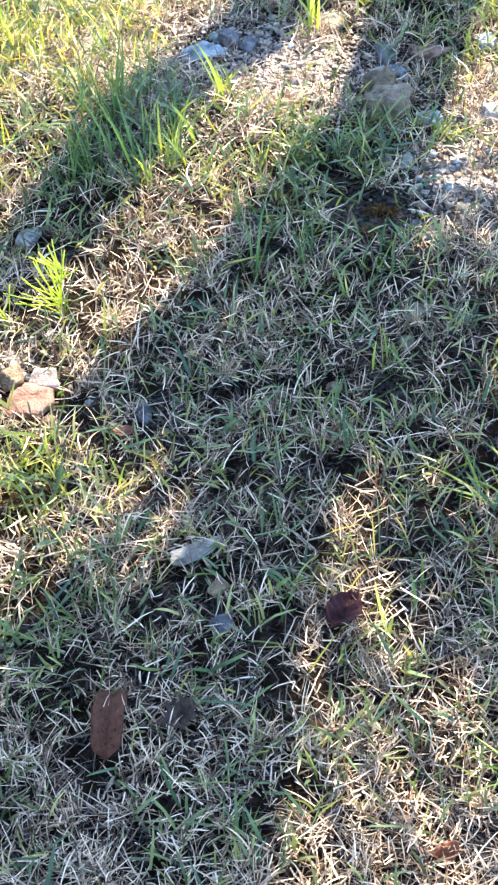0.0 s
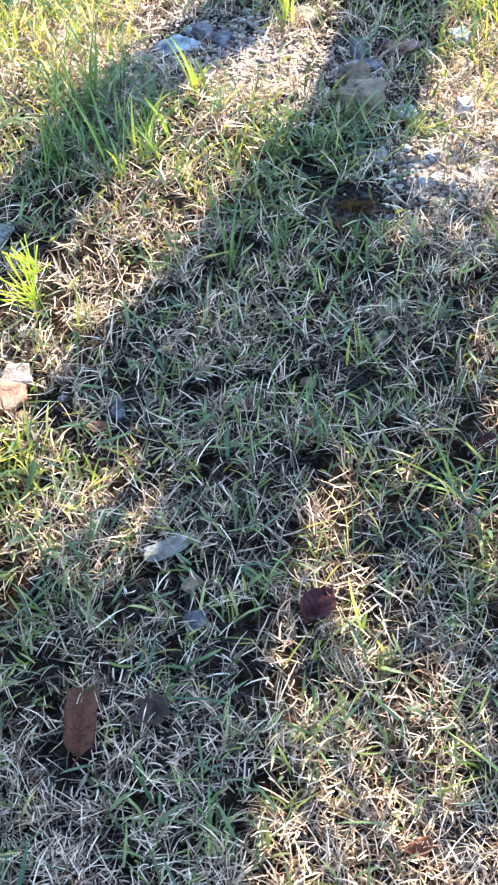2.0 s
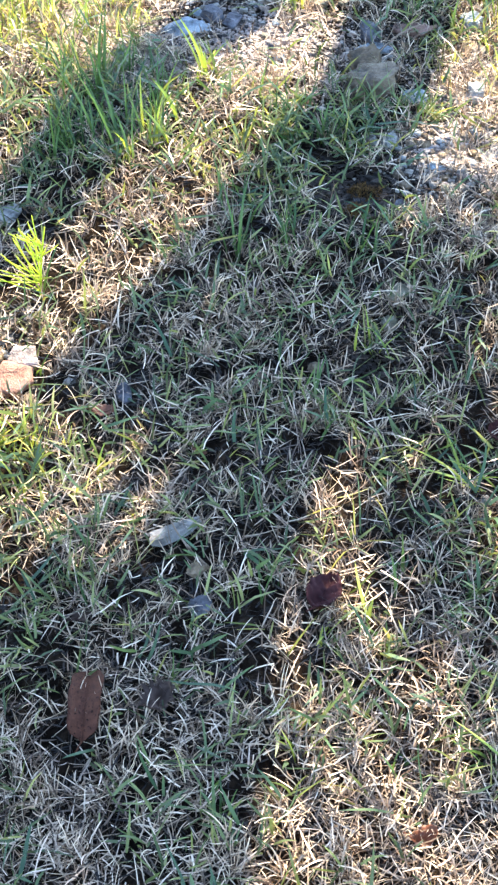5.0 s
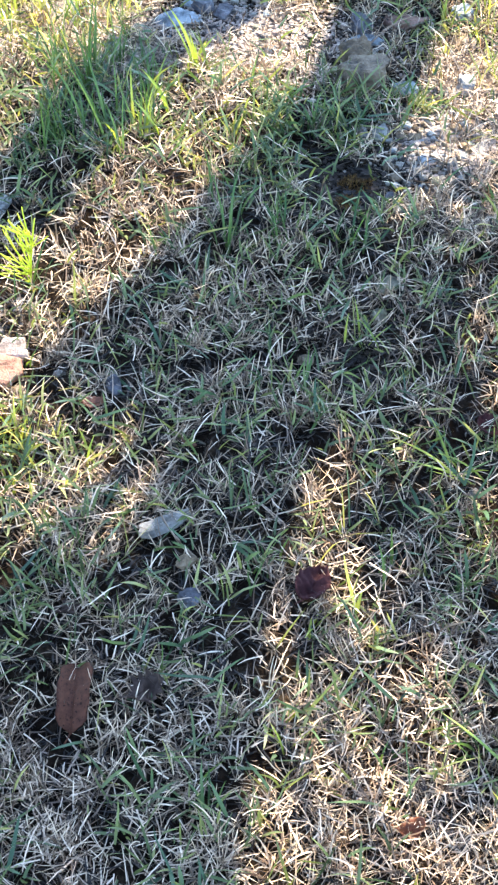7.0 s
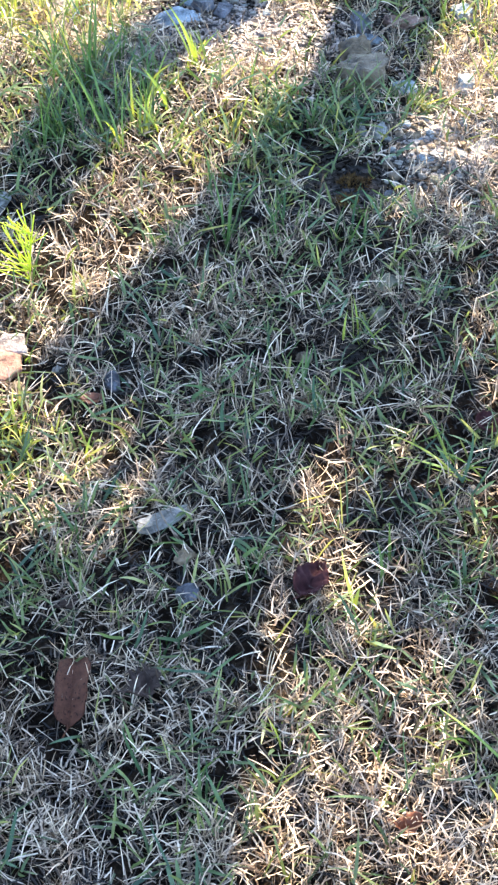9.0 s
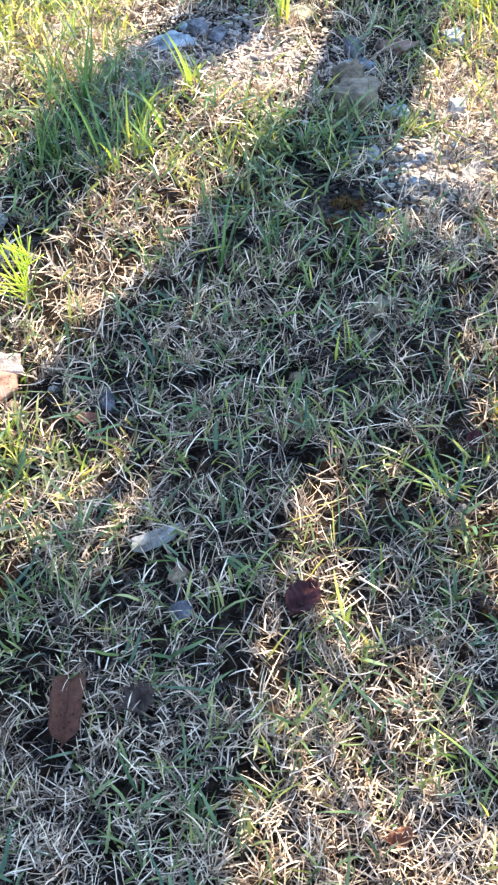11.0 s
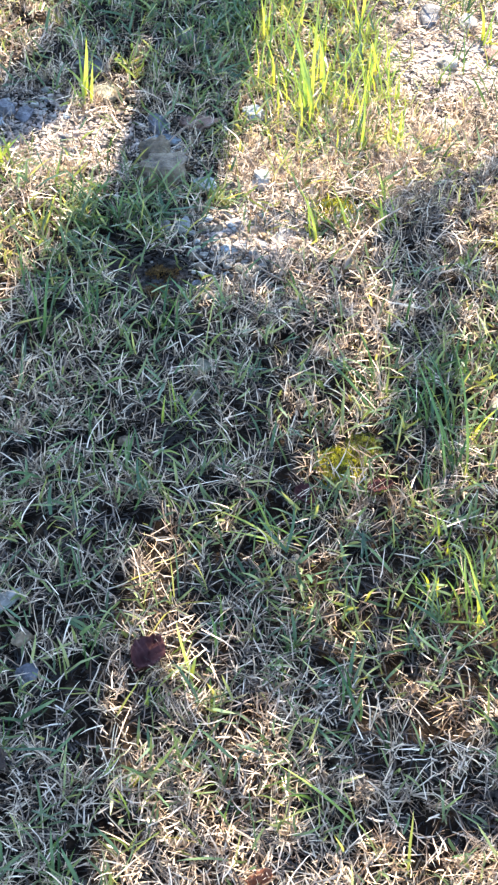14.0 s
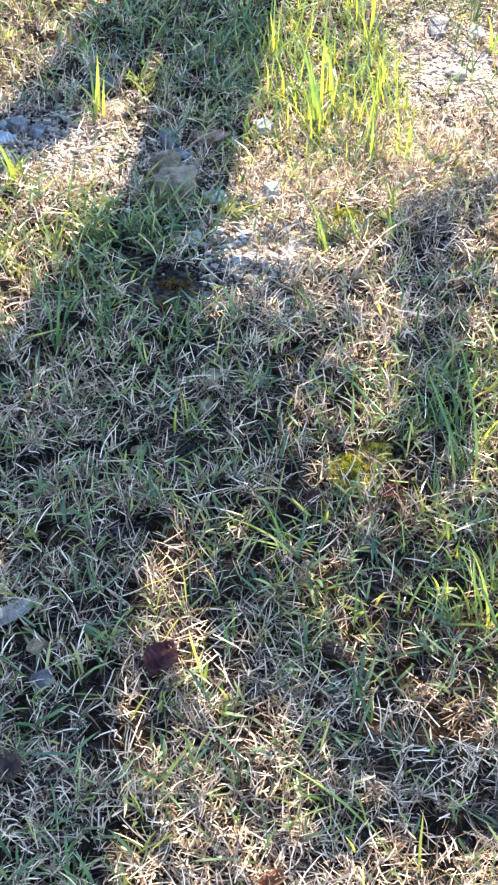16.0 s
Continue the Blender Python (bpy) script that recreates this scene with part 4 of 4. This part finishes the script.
# ---- broken terracotta ----
def shard(x, y, thick, turn, lift, tilt, label, material, seed, *corners):
    """A broken plate of fired clay: an angular outline, chipped edges, a slightly bowed face."""
    bm = bmesh.new()
    n = len(corners)
    rim = []
    r = random.Random(seed)
    for i in range(n):
        p, q = Vector((*corners[i], 0)), Vector((*corners[(i + 1) % n], 0))
        for k in range(6):
            c = p.lerp(q, k / 6)
            rim.append(c + Vector((r.gauss(0, 0.0006), r.gauss(0, 0.0006), 0)))
    mid = sum(rim, Vector()) / len(rim)
    rings = []
    for shrink, z in ((1.0, -thick / 2), (1.03, 0.0), (1.0, thick * 0.38), (0.93, thick / 2), (0.62, thick / 2), (0.3, thick / 2)):
        ring = []
        for c in rim:
            v = mid + (c - mid) * shrink
            bow = 0.6 * (0.0006 - (v - mid).length_squared) + 0.0012 * noise.noise(Vector((v.x * 120, v.y * 120, seed)))
            ring.append(bm.verts.new((v.x, v.y, z + bow)))
        rings.append(ring)
    for r0, r1 in zip(rings, rings[1:]):
        for k in range(len(rim)):
            bm.faces.new((r0[k], r0[(k + 1) % len(rim)], r1[(k + 1) % len(rim)], r1[k]))
    bm.faces.new(rings[0][::-1])
    bm.faces.new(rings[-1])
    bmesh.ops.recalc_face_normals(bm, faces=bm.faces)
    me = bpy.data.meshes.new("terracotta_piece")
    for f in bm.faces:
        f.smooth = len(f.verts) == 4 and abs(f.normal.z) > 0.8
    bm.to_mesh(me)
    bm.free()
    me.materials.append(material)
    CLEAR.append((x, y, 0.036, 0.028, turn))
    ob = new("terracotta_piece", me)
    ob.matrix_world = pose(x, y, float(relief(x, y)) + lift, tilt, 4, turn)
    return tagged(ob, label, "shard", "terracotta pieces")


shard(-0.276, 1.322, 0.012, 0, 0.016, 14, "broken orange terracotta piece lying in the grass", STONES["terracotta"], 3, (-0.032, -0.026), (0.012, -0.024), (0.031, -0.006), (0.030, 0.014), (-0.006, 0.022), (-0.024, 0.006))
shard(-0.262, 1.357, 0.014, 10, 0.018, 32, "small pinkish weathered terracotta piece leaning on another", STONES["pink"], 8, (-0.022, -0.012), (0.020, -0.014), (0.017, 0.012), (-0.010, 0.014))



# ---- moss ----
def moss_patch(x, y, w, d, h, material, label, seed):
    r = np.random.default_rng(seed)
    CLEAR.append((x, y, w * 0.34, d * 0.34, 0))
    moss = thing("moss_patch", x, y, float(relief(x, y)) - 0.002, label, "moss", "moss cushions")
    bm = bmesh.new()
    bmesh.ops.create_icosphere(bm, subdivisions=4, radius=1.0)
    lump = lambda px, py: 0.9 + 1.1 * noise.noise(Vector((px * 90 + seed, py * 90, 0))) + 0.6 * noise.noise(Vector((px * 220, py * 220, seed)))
    for v in bm.verts:
        edge = 1 + 0.3 * noise.noise(Vector((math.atan2(v.co.y, v.co.x) * 1.6, seed * 2.0, 0)))
        px, py = v.co.x * w / 2 * edge, v.co.y * d / 2 * edge
        v.co = Vector((px, py, max(-0.2, v.co.z) * h * lump(px, py)))
    part("cushion", bm, SOIL if material is MOSS_OLD else MOSS_OLD, moss, "dark brown base of the cushion")
    n = int(2600 * w * d / 0.005)
    ang, rad = r.uniform(0, 6.2832, n), np.sqrt(r.uniform(0, 1, n)) * 0.97
    edge = np.array([1 + 0.3 * noise.noise(Vector((math.atan2(math.sin(q), math.cos(q)) * 1.6, seed * 2.0, 0))) for q in ang])
    px, py = np.cos(ang) * rad * w / 2 * edge, np.sin(ang) * rad * d / 2 * edge
    pz = np.sqrt(np.clip(1 - rad ** 2, 0, 1)) * h * np.array([lump(a, b) for a, b in zip(px, py)])
    v, f = ribbons(np.stack([px, py, pz - 0.001], 1), r.uniform(0, 6.28, n), np.radians(r.uniform(20, 90, n)), r.uniform(0.004, 0.010, n), r.uniform(0.0009, 0.0018, n), r.uniform(0, 1.2, n), r.normal(0, 0.6, n), 2)
    part("fronds", quad_mesh("fronds", v, f, material), None, moss, "tiny pointed moss leaves")
    return moss


moss_patch(0.383, 1.288, 0.072, 0.070, 0.010, MOSS, "bright yellow-green moss cushion in the lawn", 3)
moss_patch(0.421, 1.322, 0.050, 0.060, 0.010, MOSS_DARK, "dark green moss cushion joining a brighter one", 5)
moss_patch(0.478, 1.852, 0.085, 0.075, 0.010, MOSS, "yellow-green moss cushion under grass blades", 7)
moss_patch(0.186, 1.684, 0.050, 0.034, 0.009, MOSS_OLD, "brown dried moss on dark bare soil", 9)
moss_patch(0.172, 1.640, 0.040, 0.030, 0.008, MOSS_OLD, "dark brownish moss in a soil hollow", 11)


# ---- horsetail ----
def horsetail(x, y, height, lean, side, many, label, seed):
    """Field horsetail: a thin jointed stem with whorls of fine, rising branches, most of them to one side."""
    r = random.Random(seed)
    plant = thing("horsetail", x, y, float(relief(x, y)) - 0.002, label, "plant", "horsetails")
    joints = 9
    stem = [(math.sin(lean) * height * (i / joints) ** 1.4, 0.004 * math.sin(i * 0.8), math.cos(lean) * height * i / joints) for i in range(joints + 1)]
    part("stem", tube(stem, [0.0015 * (1 - 0.45 * i / joints) for i in range(joints + 1)], 7), HORSETAIL, plant, "jointed upright stem")
    for k in range(many):
        step = min(joints - 2, 1 + int(r.random() ** 1.3 * (joints - 2)))
        at = Vector(stem[step])
        a, up = radians(side) + r.gauss(0, 0.75), r.uniform(0.25, 1.15)
        reach = height * r.uniform(0.30, 0.62) * (1.1 - 0.06 * step)
        pts = [at]
        for _ in range(7):
            pts.append(pts[-1] + Vector((math.cos(a) * math.cos(up), math.sin(a) * math.cos(up), math.sin(up))) * reach / 7)
            up = min(1.45, up + r.uniform(0.0, 0.11))
            a += r.gauss(0, 0.03)
        part("branch", tube(pts, [0.0009, 0.0007, 0.0010, 0.0007, 0.0010, 0.0007, 0.0009, 0.0005], 5), HORSETAIL, plant)
    for a, up, reach in ((side + 165, 0.75, 0.30), (side + 140, 1.0, 0.26), (side + 5, 0.12, 0.62), (side + 25, 0.2, 0.5)):
        at, d = Vector(stem[6 if reach < 0.4 else 2]), Vector((math.cos(radians(a)) * math.cos(up), math.sin(radians(a)) * math.cos(up), math.sin(up)))
        part("branch", tube([at + d * height * reach * q / 4 + Vector((0, 0, 0.004 * q * q / 16)) for q in range(5)], [0.0009, 0.0007, 0.0009, 0.0007, 0.0005], 5), HORSETAIL, plant)
    return plant


horsetail(-0.252, 1.490, 0.125, 0.12, 168, 24, "bright yellow-green field horsetail standing in sun", 2)
horsetail(-0.318, 1.470, 0.085, -0.3, 150, 12, "bright green field horsetail beside another", 6)


# ---- stalks ----
def stalk(x0, y0, x1, y1, radius, label, bow=0.01, height=0.022):
    stick = thing("dry_stalk", x0, y0, float(relief(x0, y0)) + height * 0.5, label, "stalk", "dry stalks")
    pts = []
    for i in range(9):
        t = i / 8
        n = math.sin(math.pi * t)
        dx, dy = x1 - x0, y1 - y0
        pts.append((dx * t - dy * bow * 8 * n, dy * t + dx * bow * 8 * n, height * 0.5 * t + 0.004 * n))
    part("stem", tube(pts, [radius * (1 - 0.4 * i / 8) for i in range(9)], 7), STRAW, stick)
    part("joint", tube([pts[3], [(a + b) / 2 for a, b in zip(pts[3], pts[4])]], [radius * 1.25, radius * 1.1], 7), STRAW, stick, "swollen joint")
    return stick


stalk(0.455, 1.676, 0.568, 1.806, 0.0025, "pale curved dry grass stalk lying on the lawn", 0.010, 0.034)
stalk(0.027, 1.348, 0.063, 1.320, 0.0018, "short whitish straw lying in shade", 0.01)
stalk(0.32, 1.70, 0.43, 1.60, 0.0014, "thin pale straw across dry grass", -0.012)
stalk(-0.02, 1.03, -0.07, 1.10, 0.0015, "grey straw lying beside a flat stone", 0.01)
stalk(0.22, 2.00, 0.30, 2.06, 0.0014, "thin pale straw across a stone", 0.01, 0.04)


# ---- the lawn, kept off stones, leaves and moss ----
def room(x, y):
    """Nearly nothing grows where a stone, leaf or cushion lies."""
    out = np.ones_like(x)
    for cx, cy, rx, ry, turn in CLEAR:
        c, s = math.cos(radians(turn)), math.sin(radians(turn))
        u, v = ((x - cx) * c + (y - cy) * s) / rx, ((y - cy) * c - (x - cx) * s) / ry
        out = np.where(u * u + v * v < 1, 0.0, out)
    return out


gap = np.random.default_rng(17)
GAPS = [(gx0, gy0, gr, 0.95) for gx0, gy0, gr in zip(gap.uniform(-0.42, 0.95, 1100), gap.uniform(0.55, 2.5, 1100), gap.lognormal(-4.6, 0.35, 1100))]


def density(x, y):
    """Thinner on bare spots and in the small dark gaps between clumps."""
    return np.clip(1.0 - blob(x, y, BARE) - blob(x, y, GAPS), 0.04, 1) * room(x, y)


def dry_share(x, y):
    return density(x, y) * np.clip(0.14 + 0.66 * clumping(x, y) + 0.35 * blob(x, y, DRY) - 0.25 * blob(x, y, LUSH), 0, 1)


def green_share(x, y):
    return density(x, y) * np.clip(0.19 + 0.40 * clumping(x + 0.4, y, 0.7) + 0.6 * blob(x, y, LUSH) - 0.35 * blob(x, y, DRY), 0, 1)


# sunlit spots: brightness put in as paler grass and less dark litter
PALE = [(-0.34, 2.10, 0.16, 0.7), (-0.36, 2.28, 0.18, 0.7), (-0.20, 2.36, 0.16, 0.35), (-0.29, 1.17, 0.06, 0.5), (-0.20, 1.13, 0.06, 0.25), (0.55, 2.20, 0.16, 0.35), (0.68, 1.95, 0.12, 0.2), (0.66, 1.50, 0.08, 0.3), (0.04, 1.92, 0.07, 0.2)]
grass_layer("grass_litter", "short broken bits of dead grass on the soil, blackened as shade", 60000, lambda x, y: 0.9 * np.clip(1 - 1.3 * blob(x, y, PALE), 0.1, 1) * room(x, y) * np.clip(1.1 - 0.8 * blob(x, y, BARE), 0.2, 1), (1, 2), (0.006, 0.022), (0.0010, 0.0024), (-6, 16), (-20, 20), THATCH, 0.004, 2)
grass_layer("thatch", "matted layer of dead grass blades, blackened as shade between clumps", 30000, lambda x, y: density(x, y) * 0.8 * np.clip(1 - 1.3 * blob(x, y, PALE), 0.1, 1), (1, 3), (0.015, 0.045), (0.0010, 0.0024), (-4, 25), (-20, 40), THATCH, 0.008, 3)
BROWN = [(0.44, 0.98, 0.12, 0.8), (0.36, 0.83, 0.10, 0.6), (0.30, 1.02, 0.08, 0.4), (0.50, 1.12, 0.10, 0.5), (0.60, 1.80, 0.10, 0.5), (0.30, 1.30, 0.06, 0.3), (0.16, 1.24, 0.05, 0.3)]
grass_layer("dry_grass", "dense pale straw-coloured dry lawn grass", 46000, lambda x, y: dry_share(x, y) * np.clip(1 - blob(x, y, BROWN), 0.3, 1), (5, 9), (0.010, 0.042), (0.0008, 0.0020), (6, 82), (-12, 42), STRAW, 0.009, 5, 0.45, True, 0.004)
grass_layer("brown_dry_grass", "tan-brown withered grass between paler straw", 20000, lambda x, y: dry_share(x, y) * np.clip(0.30 + blob(x, y, BROWN), 0, 0.9), (5, 9), (0.010, 0.042), (0.0009, 0.0023), (8, 82), (-12, 42), BROWN_STRAW, 0.009, 5, 0.45, True, 0.004)
grass_layer("dry_straws", "scattered longer whitish dry grass blades", 4500, lambda x, y: density(x, y) * 0.7, (1, 2), (0.026, 0.056), (0.0009, 0.0017), (0, 24), (-5, 25), STRAW, 0.020, 5, 0.35, True)
grass_layer("green_grass", "short green lawn grass shooting through the dry grass", 32000, green_share, (1, 3), (0.014, 0.048), (0.0017, 0.0038), (15, 74), (-5, 38), GREEN, 0.015, 4, 0.3)


FLAT = DRY + [(-0.16, 1.10, 0.07, 0.6), (-0.26, 1.06, 0.06, 0.6), (-0.20, 1.52, 0.06, 0.5), (-0.12, 1.68, 0.06, 0.5), (-0.02, 1.86, 0.07, 0.5), (-0.33, 2.10, 0.16, 1.1), (-0.36, 2.26, 0.18, 1.1), (0.10, 0.80, 0.07, 0.3)]
grass_layer("dry_litter", "flat broken bits of pale pinkish straw lying on the lawn", 105000, lambda x, y: density(x, y) * np.clip(0.08 + 0.9 * blob(x, y, FLAT) - 0.4 * blob(x, y, LUSH), 0, 0.9), (1, 2), (0.008, 0.028), (0.0010, 0.0021), (-8, 18), (-15, 25), STRAW, 0.012, 3, 0.3, True)
grass_layer("pale_green_grass", "pale yellow-green lawn grass, sunlight put into its colour", 30000, lambda x, y: density(x, y) * np.clip(blob(x, y, PALE), 0, 0.8), (2, 4), (0.012, 0.045), (0.0013, 0.0030), (12, 76), (-10, 50), PALE_GREEN, 0.016, 4, 0.4, False, 0.003)
grass_layer("broad_green_grass", "broader blue-green grass blades lying over the lawn", 15000, lambda x, y: density(x, y) * np.clip(0.10 + 0.62 * blob(x, y, LUSH) - 0.06 * blob(x, y, DRY), 0.03, 0.9), (1, 3), (0.022, 0.060), (0.0026, 0.0050), (12, 62), (-5, 35), BROAD, 0.016, 5, 0.2)
grass_layer("upright_green_grass", "upright green grass blades standing over the dry grass", 8500, lambda x, y: density(x, y) * np.clip(0.05 + 0.22 * blob(x, y, [(0.04, 1.68, 0.15, 1.0), (0.54, 1.25, 0.18, 1.0), (0.42, 1.00, 0.12, 0.6), (-0.15, 1.00, 0.15, 0.4)]), 0, 0.5), (1, 3), (0.028, 0.080), (0.0020, 0.0036), (42, 80), (10, 50), GREEN, 0.008)


# ---- the lawn beyond ----
def far_lawn(name, label, count, reach, lengths, widths, elevs, material, seed):
    """The same lawn going on all round, thinning out with distance."""
    r = np.random.default_rng(seed)
    d, a = reach * r.uniform(0, 1, count) ** 0.8, r.uniform(0, 2 * math.pi, count)
    x, y = 0.3 + d * np.cos(a), 1.6 + d * np.sin(a)
    ok = ~in_lawn(x, y, 0.06) & (r.uniform(0, 1, count) < 0.25 + 0.75 * clumping(x, y, 0.5))
    x, y, d = x[ok], y[ok], d[ok]
    n, size = len(x), 1 + 0.22 * d[:]
    v, f = ribbons(np.stack([x, y, relief(x, y) - 0.002], 1), r.uniform(0, 6.2832, n), np.radians(r.uniform(*elevs, n)), r.uniform(*lengths, n) * size, r.uniform(*widths, n) * size, np.radians(r.uniform(0, 50, n)), r.normal(0, 0.5, n), 2)
    return tagged(new(name, quad_mesh(name, v, f, material)), label, "grass", kind="stuff")


far_lawn("dry_lawn_beyond", "dry straw-coloured lawn going on all round", 190000, 7.0, (0.03, 0.06), (0.003, 0.006), (5, 60), STRAW, 21)
far_lawn("green_lawn_beyond", "green grass in the lawn going on all round", 110000, 7.0, (0.03, 0.065), (0.003, 0.006), (20, 75), GREEN, 22)


# ---- the tree that shades the lawn ----
tree = thing("tree", 0.667, 3.66, 0.0, "small leafy tree with a straight trunk shading the lawn", "tree")
TREE = Vector((0.667, 3.66, 0.0))
CAST = Vector((SUN_DIR.x / SUN_DIR.z, SUN_DIR.y / SUN_DIR.z, 1.0))


def limb(name, points, radii, label=""):
    return part(name, tube([Vector(p) - TREE for p in points], radii, 12), BARK, tree, label)


limb("trunk", [(0.69, 3.66, -0.05), (0.675, 3.66, 0.05), (0.674, 3.66, 0.6), (0.676, 3.66, 1.2), (0.674, 3.655, 1.8), (0.65, 3.65, 2.4), (0.66, 3.66, 3.0)], [0.13, 0.108, 0.094, 0.092, 0.082, 0.06, 0.03], "rough brown bark")


def shadow_point(x, y, h):
    return Vector((x, y, 0)) + CAST * h


limb("limb", [(0.665, 3.66, 1.10), shadow_point(0.17, 2.36, 1.30), shadow_point(-0.089, 2.019, 1.48), shadow_point(-0.154, 1.910, 1.58), shadow_point(-0.218, 1.787, 1.68), shadow_point(-0.270, 1.673, 1.80), shadow_point(-0.333, 1.555, 1.95)], [0.074, 0.068, 0.057, 0.064, 0.072, 0.070, 0.05], "limb rising from the trunk")
crown_leaves = []
twist = random.Random(11)


def spray(x, y, reach, height, many, twig=True):
    """A leafy spray at the end of a twig; its shade falls round (x, y)."""
    c = shadow_point(x, y, height)
    if twig:
        stem_of(c, height)
    for _ in range(many):
        a, q = twist.uniform(0, 6.2832), math.sqrt(twist.random()) * reach
        spot = shadow_point(x + math.cos(a) * q, y + math.sin(a) * q, height + twist.uniform(-0.12, 0.12))
        crown_leaves.append((spot - TREE, twist.uniform(0.032, 0.050)))


def stem_of(c, height):
    from_trunk = Vector((0.66, 3.655, max(1.95, min(2.8, height - 0.15))))
    mid = from_trunk.lerp(c, 0.5) + Vector((0, 0, 0.06))
    limb("twig", [from_trunk, mid, c], [0.016, 0.011, 0.005])


def inside(x, y, outline):
    hit_odd = False
    for (ax, ay), (bx, by) in zip(outline, outline[1:] + outline[:1]):
        if (ay > y) != (by > y) and x < ax + (y - ay) / (by - ay) * (bx - ax):
            hit_odd = not hit_odd
    return hit_odd


def leafy_mass(cover, *outline, gaps=()):
    """A mass of leaves in the crown, over the ground that it shades; cover: layers of leaves."""
    outline = list(outline)
    xs, ys = [p[0] for p in outline], [p[1] for p in outline]
    area = (max(xs) - min(xs)) * (max(ys) - min(ys))
    big = 1.0 if cover > 2.5 else 1.6
    for k in range(int(cover * area / (0.00034 * big * big))):
        x, y = twist.uniform(min(xs), max(xs)), twist.uniform(min(ys), max(ys))
        if inside(x, y, outline) and all(math.hypot(x - gx1, y - gy1) > gr1 for gx1, gy1, gr1 in gaps):
            height = 2.24 - 0.40 * y
            crown_leaves.append((shadow_point(x, y, height + twist.uniform(-0.12, 0.12)) - TREE, big * twist.uniform(0.024, 0.038)))
            if k % 150 == 0:
                stem_of(shadow_point(x, y, height), height)


# the dense heart of the crown, then its thinner parts
leafy_mass(4.5, (0.135, 1.903), (0.098, 1.838), (0.055, 1.760), (0.010, 1.680), (-0.040, 1.600), (-0.085, 1.530), (-0.135, 1.475), (-0.173, 1.422), (-0.209, 1.360), (-0.234, 1.311),
           (-0.180, 1.270), (-0.095, 1.250), (-0.045, 1.163), (0.106, 1.172), (0.150, 1.245), (0.217, 1.199), (0.280, 1.272), (0.305, 1.356), (0.318, 1.421), (0.300, 1.491), (0.290, 1.552), (0.262, 1.600), (0.245, 1.694), (0.225, 1.770), gaps=((-0.012, 1.440, 0.034), (0.228, 1.582, 0.030)))
leafy_mass(4.5, (-0.045, 1.165), (-0.045, 1.090), (-0.062, 1.035), (-0.148, 1.015), (-0.206, 1.005), (-0.254, 0.968), (-0.330, 0.940), (-0.300, 0.560), (0.000, 0.560), (0.017, 0.676), (0.025, 0.712), (0.012, 0.742), (0.033, 0.777),
           (0.038, 0.820), (0.038, 0.860), (0.044, 0.910), (0.054, 0.931), (0.048, 0.969), (0.054, 1.014), (0.074, 1.062), (0.090, 1.120), (0.104, 1.175))
leafy_mass(1.9, (0.280, 1.272), (0.362, 1.340), (0.415, 1.421), (0.392, 1.491), (0.365, 1.552), (0.300, 1.630), (0.262, 1.600), (0.290, 1.552), (0.300, 1.491), (0.318, 1.421), (0.305, 1.356))
leafy_mass(1.0, (0.145, 1.215), (0.360, 1.346), (0.396, 1.212), (0.350, 0.966), (0.200, 0.921), (0.130, 1.100))
leafy_mass(2.3, (0.600, 1.906), (0.535, 1.790), (0.500, 1.586), (0.497, 1.488), (0.453, 1.310), (0.469, 1.208), (0.518, 1.226), (0.550, 1.349), (0.592, 1.473), (0.613, 1.635), (0.645, 1.772), (0.725, 1.875), (0.741, 1.938))
leafy_mass(0.85, (0.396, 1.212), (0.592, 1.222), (0.508, 0.900), (0.333, 0.874))
leafy_mass(3.0, (0.345, 0.830), (0.500, 0.825), (0.480, 0.700), (0.320, 0.720))
leafy_mass(2.2, (0.245, 0.973), (0.378, 0.909), (0.393, 0.797), (0.290, 0.777), (0.228, 0.852))
leafy_mass(0.7, (0.315, 1.690), (0.431, 1.700), (0.441, 1.537), (0.359, 1.539))
leafy_mass(1.4, (0.300, 0.780), (0.400, 0.815), (0.360, 0.735), (0.300, 0.690), (0.240, 0.730))
leafy_mass(1.2, (0.180, 1.150), (0.280, 1.160), (0.270, 0.860), (0.200, 0.870), (0.170, 0.990))
spray(0.80, 1.93, 0.05, 1.44, 34)
spray(0.70, 1.66, 0.07, 1.52, 36)
spray(0.68, 1.45, 0.07, 1.60, 36)
for sx, sy in ((0.13, 2.43), (0.20, 2.52), (0.08, 2.31), (0.06, 2.25), (0.11, 2.38), (0.02, 2.22)):
    spray(sx, sy, 0.05, 1.42, 46, False)
# the upper crown, whose shade falls behind the path
for sx, sy, sh in ((-0.15, 0.35, 2.7), (0.05, 0.30, 2.7), (0.22, 0.42, 2.6), (-0.30, 0.45, 2.6), (-0.05, 0.10, 2.9), (0.12, 0.05, 3.0), (-0.22, 0.12, 2.9), (0.30, 0.15, 2.8), (0.0, -0.15, 3.15), (0.15, -0.2, 3.2), (-0.5, 0.7, 2.5), (-0.52, 0.95, 2.4), (0.45, 0.30, 2.7), (-0.4, 0.2, 2.8)):
    spray(sx, sy, 0.14, sh, 120)
n = len(crown_leaves)
r = np.random.default_rng(3)
size, turn = np.array([s for p, s in crown_leaves]), r.uniform(0, 6.2832, n)
root = np.array([tuple(p) for p, s in crown_leaves]) - 0.45 * size[:, None] * np.stack([np.cos(turn), np.sin(turn), 0 * turn], 1)
v, f = ribbons(root, turn, np.radians(r.uniform(-40, 40, n)), size, size * 0.55, r.uniform(0, 0.8, n), r.normal(0, 0.5, n), 4)
part("crown", quad_mesh("crown", v, f, CROWN), None, tree, "many small green leaves")
